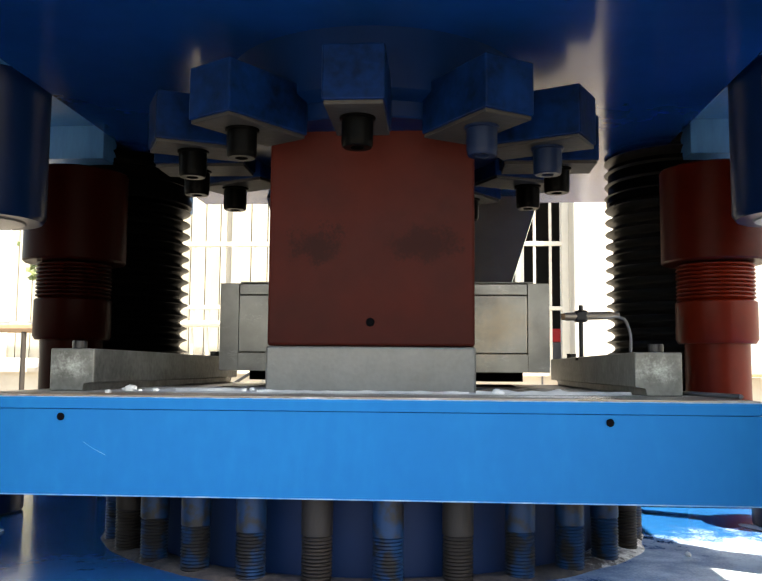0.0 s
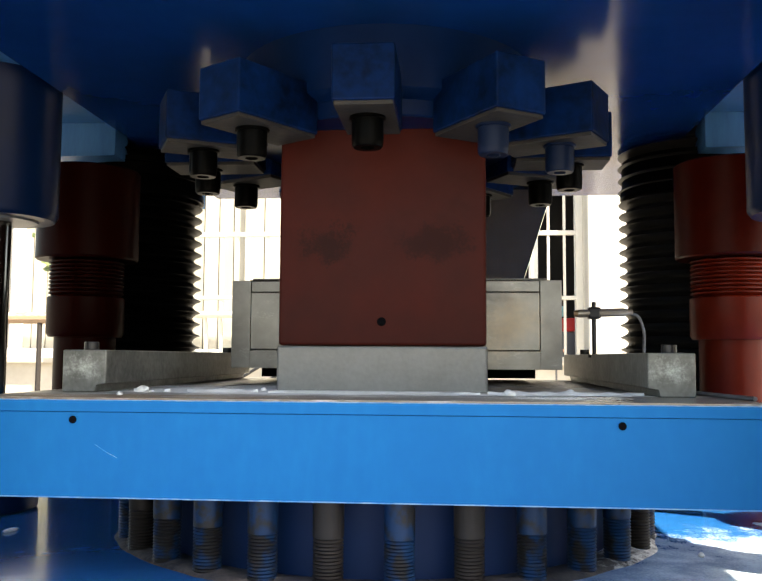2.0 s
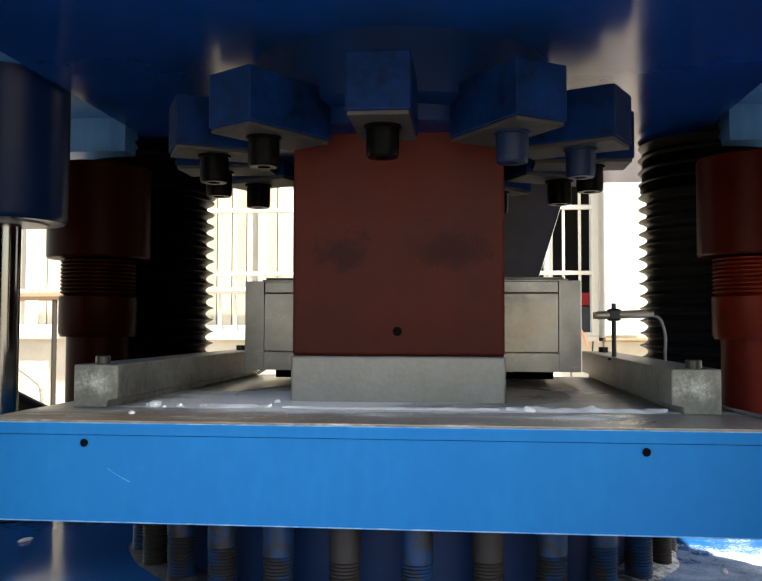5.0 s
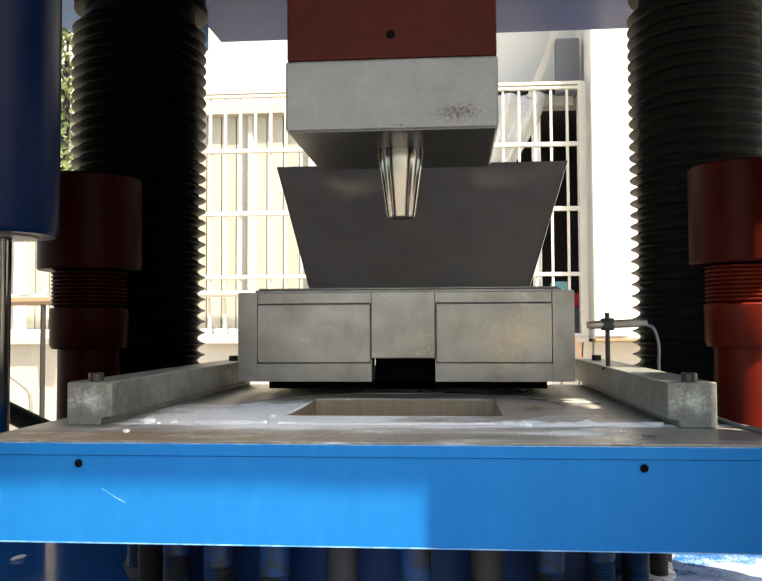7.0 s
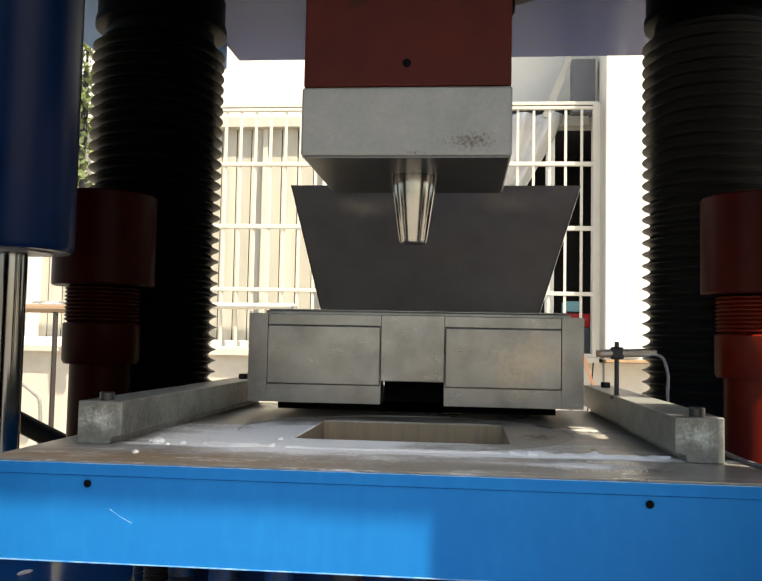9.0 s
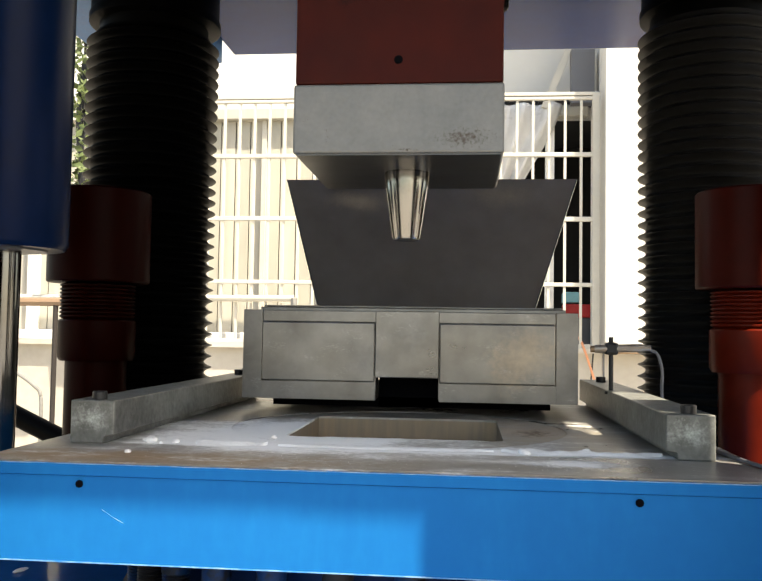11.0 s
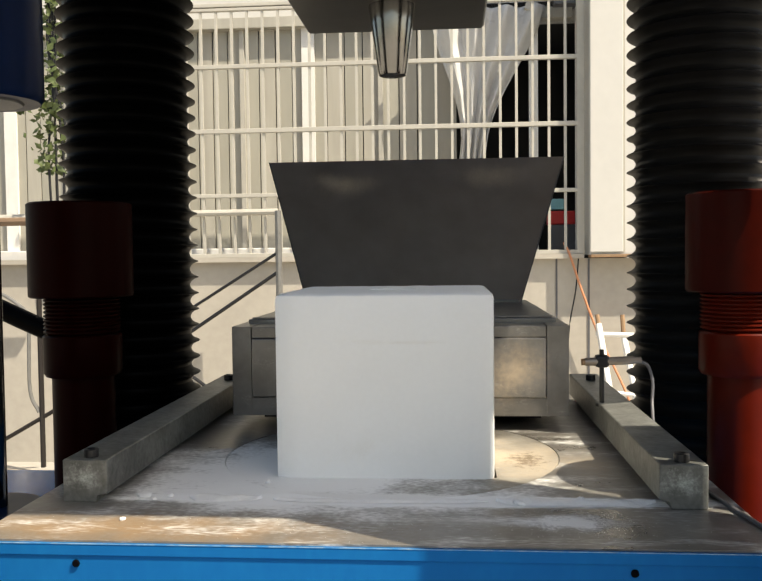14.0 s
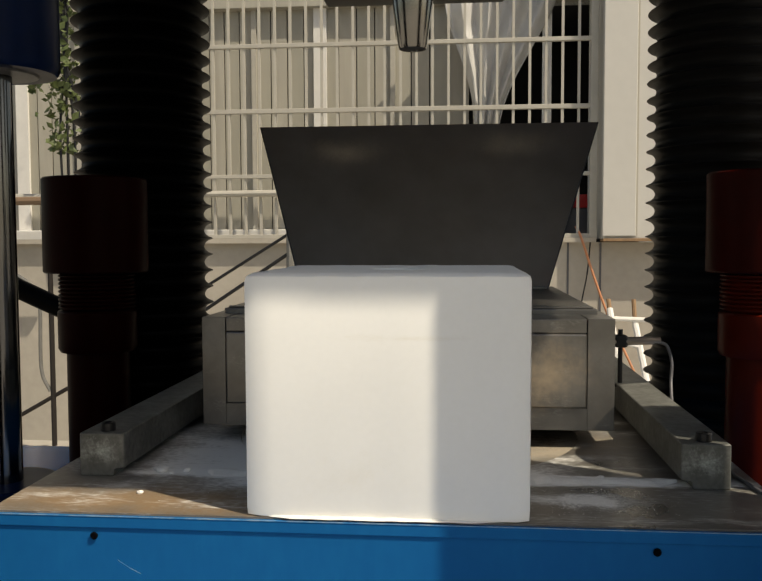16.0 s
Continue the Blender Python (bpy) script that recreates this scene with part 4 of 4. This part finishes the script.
        part("bolt_head", lathe([(0.0, 1.204), (0.006, 1.204), (0.006, 1.20), (0.0118, 1.20), (0.013, 1.2015), (0.0135, 1.206), (0.0135, 1.2235), (0.0155, 1.224), (0.0155, 1.230)], 24, at=at),
             bolt_blue if k in (1, 2) else rubber, clamp, "socket bolt head", smooth=True)
    ON_RAM.append(r)


# ---- fixed crown above the ram: unseen, added to cut light from above ----
def build_crown():
    c = thing("unseen_overhead_beam", "unseen fixed beam added over the press to shade it", "beam")
    part("beam", box(-0.95, 0.95, -0.28, 0.98, 2.2, 2.6, 0.01), blue_shaded, c)


# ---- fixed guide cylinders ----
def build_cylinders():
    for x in (-0.452, 0.452):
        c = thing("hydraulic_cylinder", "dark blue hydraulic cylinder above the table", "hydraulic cylinder", pose(x, 0.313, 0), "cylinders")
        part("barrel", lathe([(0.02, 1.181), (0.064, 1.181), (0.068, 1.187), (0.068, 2.2)], 64), blue_deep, c, smooth=True)
        part("end_cap", lathe([(0.02, 1.179), (0.045, 1.179), (0.048, 1.182)], 48), dull_steel, c)
        rod = thing("piston_rod", "polished chrome piston rod of a cylinder", "piston rod", pose(x, 0.313, 0), "piston rods")
        part("rod", lathe([(0.018, 0.80), (0.018, 1.6)], 32), rod_steel, rod, smooth=True)
        # added dark disc stands in for the shade beside the table
        part("foot", lathe([(0.0, 0.861), (0.055, 0.861), (0.057, 0.863), (0.057, 0.928), (0.055, 0.93), (0.0, 0.93)], 40), blue_deep, rod, "dark disc added round the rod to fill a shaded gap", smooth=True)
        ON_TABLE.append(rod)


# ---- bellows ----
RINGS = []
BELLOWS_N = 39


def build_bellows():
    for x, y in ((-0.406, 0.63), (0.406, 0.63), (-0.406, -0.097), (0.406, -0.097)):
        b = thing("bellows", "black rubber bellows round a press column", "bellows", pose(x, y, 0), "bellows")
        first = None
        for k in range(BELLOWS_N):
            if first is None:
                first = part("fold", lathe([(0.0842, -0.0135), (0.0848, -0.0095), (0.0868, -0.006), (0.0905, -0.003), (0.0962, -0.0008), (0.097, 0.0), (0.0962, 0.0008), (0.0905, 0.003), (0.0868, 0.006), (0.0848, 0.0095), (0.0842, 0.0135)], 48), sunlit_rubber if x > 0 else rubber, b, smooth=True)
                ob = first
            else:
                ob = new("fold", first.data)
                ob.parent = b
            RINGS.append((ob, k))
        part("column", lathe([(0.08, 0.7), (0.08, 2.2)], 48), rubber, b, smooth=True)


def ring_height(k, t):
    pitch = value([(0, 0.0175), (4.2, 0.0175), (5.2, 0.0175), (6.9, 0.0165), (11.15, 0.0165), (12.7, 0.0235), (16, 0.0235)], t)
    return 1.0 + value(SINK, t) + (k - 6.5) * pitch


def motions():
    rows = [(t, pose(0.116, 0.102, 1.0 + v)) for t, v in SINK if t < 13] + [(14.45, pose(0.116, 0.102, 0.8035)), (14.6, pose(0.117, 0.055, 0.8035)), (14.72, pose(0.118, 0.004, 0.804)), (14.8, pose(0.119, -0.022, 0.785, 40)), (14.88, pose(0.119, -0.032, 0.71, 100)), (14.93, pose(0.119, -0.036, 0.668, 120)), (16, pose(0.119, -0.036, 0.668, 120))]
    walk(LUMP, rows)
    for ob in ON_TABLE:
        base = ob.matrix_basis.copy()
        walk(ob, [(t, Matrix.Translation((0, 0, s)) @ base) for t, s in SINK])
    for ob in ON_FEEDER:
        times = sorted({t for t, _ in SINK + PUSH})
        walk(ob, [(t, pose(0, value(PUSH, t), value(SINK, t) + 0.0055)) for t in times])
    for ob in ON_RAM:
        walk(ob, [(t, pose(0.002, 0, s)) for t, s in LIFT])
    tilt = [(0, 0), (14.25, 0), (14.4, 7), (14.5, 7.5), (14.6, 4), (14.72, 0), (16, 0)]
    slide = [(0, 0), (14.25, 0), (14.3, -0.006), (14.4, -0.031), (14.5, -0.073), (14.6, -0.123), (14.7, -0.158), (14.8, -0.175), (14.9, -0.1818), (16, -0.1822)]
    times = sorted({t for t, _ in tilt + slide})
    walk(BLOCK, [(t, pose(value([(0, 0.0), (14.3, 0.0), (14.8, 0.0015), (16, 0.0015)], t), 0.189 + value(slide, t), value([(0, 0.8003), (14.25, 0.8003), (14.4, 0.8038), (16, 0.8038)], t), value(tilt, t))) for t in times])
    for ob in HEAPS:
        base = 0.109
        rows = sorted({t for t, _ in SINK} | {t for t, _ in slide})
        walk(ob, [(t, pose(0, max(0.0045, min(base, 0.189 + value(slide, t) - 0.018)), 1.0 + value(SINK, t))) for t in rows])
    times = sorted({t for t, _ in SINK} | {4.2, 5.2, 6.9})
    for ob, k in RINGS:
        walk(ob, [(t, pose(0, 0, ring_height(k, t))) for t in times])


build_ground()
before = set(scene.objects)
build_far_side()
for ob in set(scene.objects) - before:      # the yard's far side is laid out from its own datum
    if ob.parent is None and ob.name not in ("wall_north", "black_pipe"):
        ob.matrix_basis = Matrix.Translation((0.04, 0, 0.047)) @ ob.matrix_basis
build_table()
build_rails()
build_stop_columns()
build_feeder()
BLOCK = build_block()
build_salt()
LUMP = build_falling_lump()
build_probe()
build_ram()
build_crown()
build_cylinders()
build_bellows()
motions()
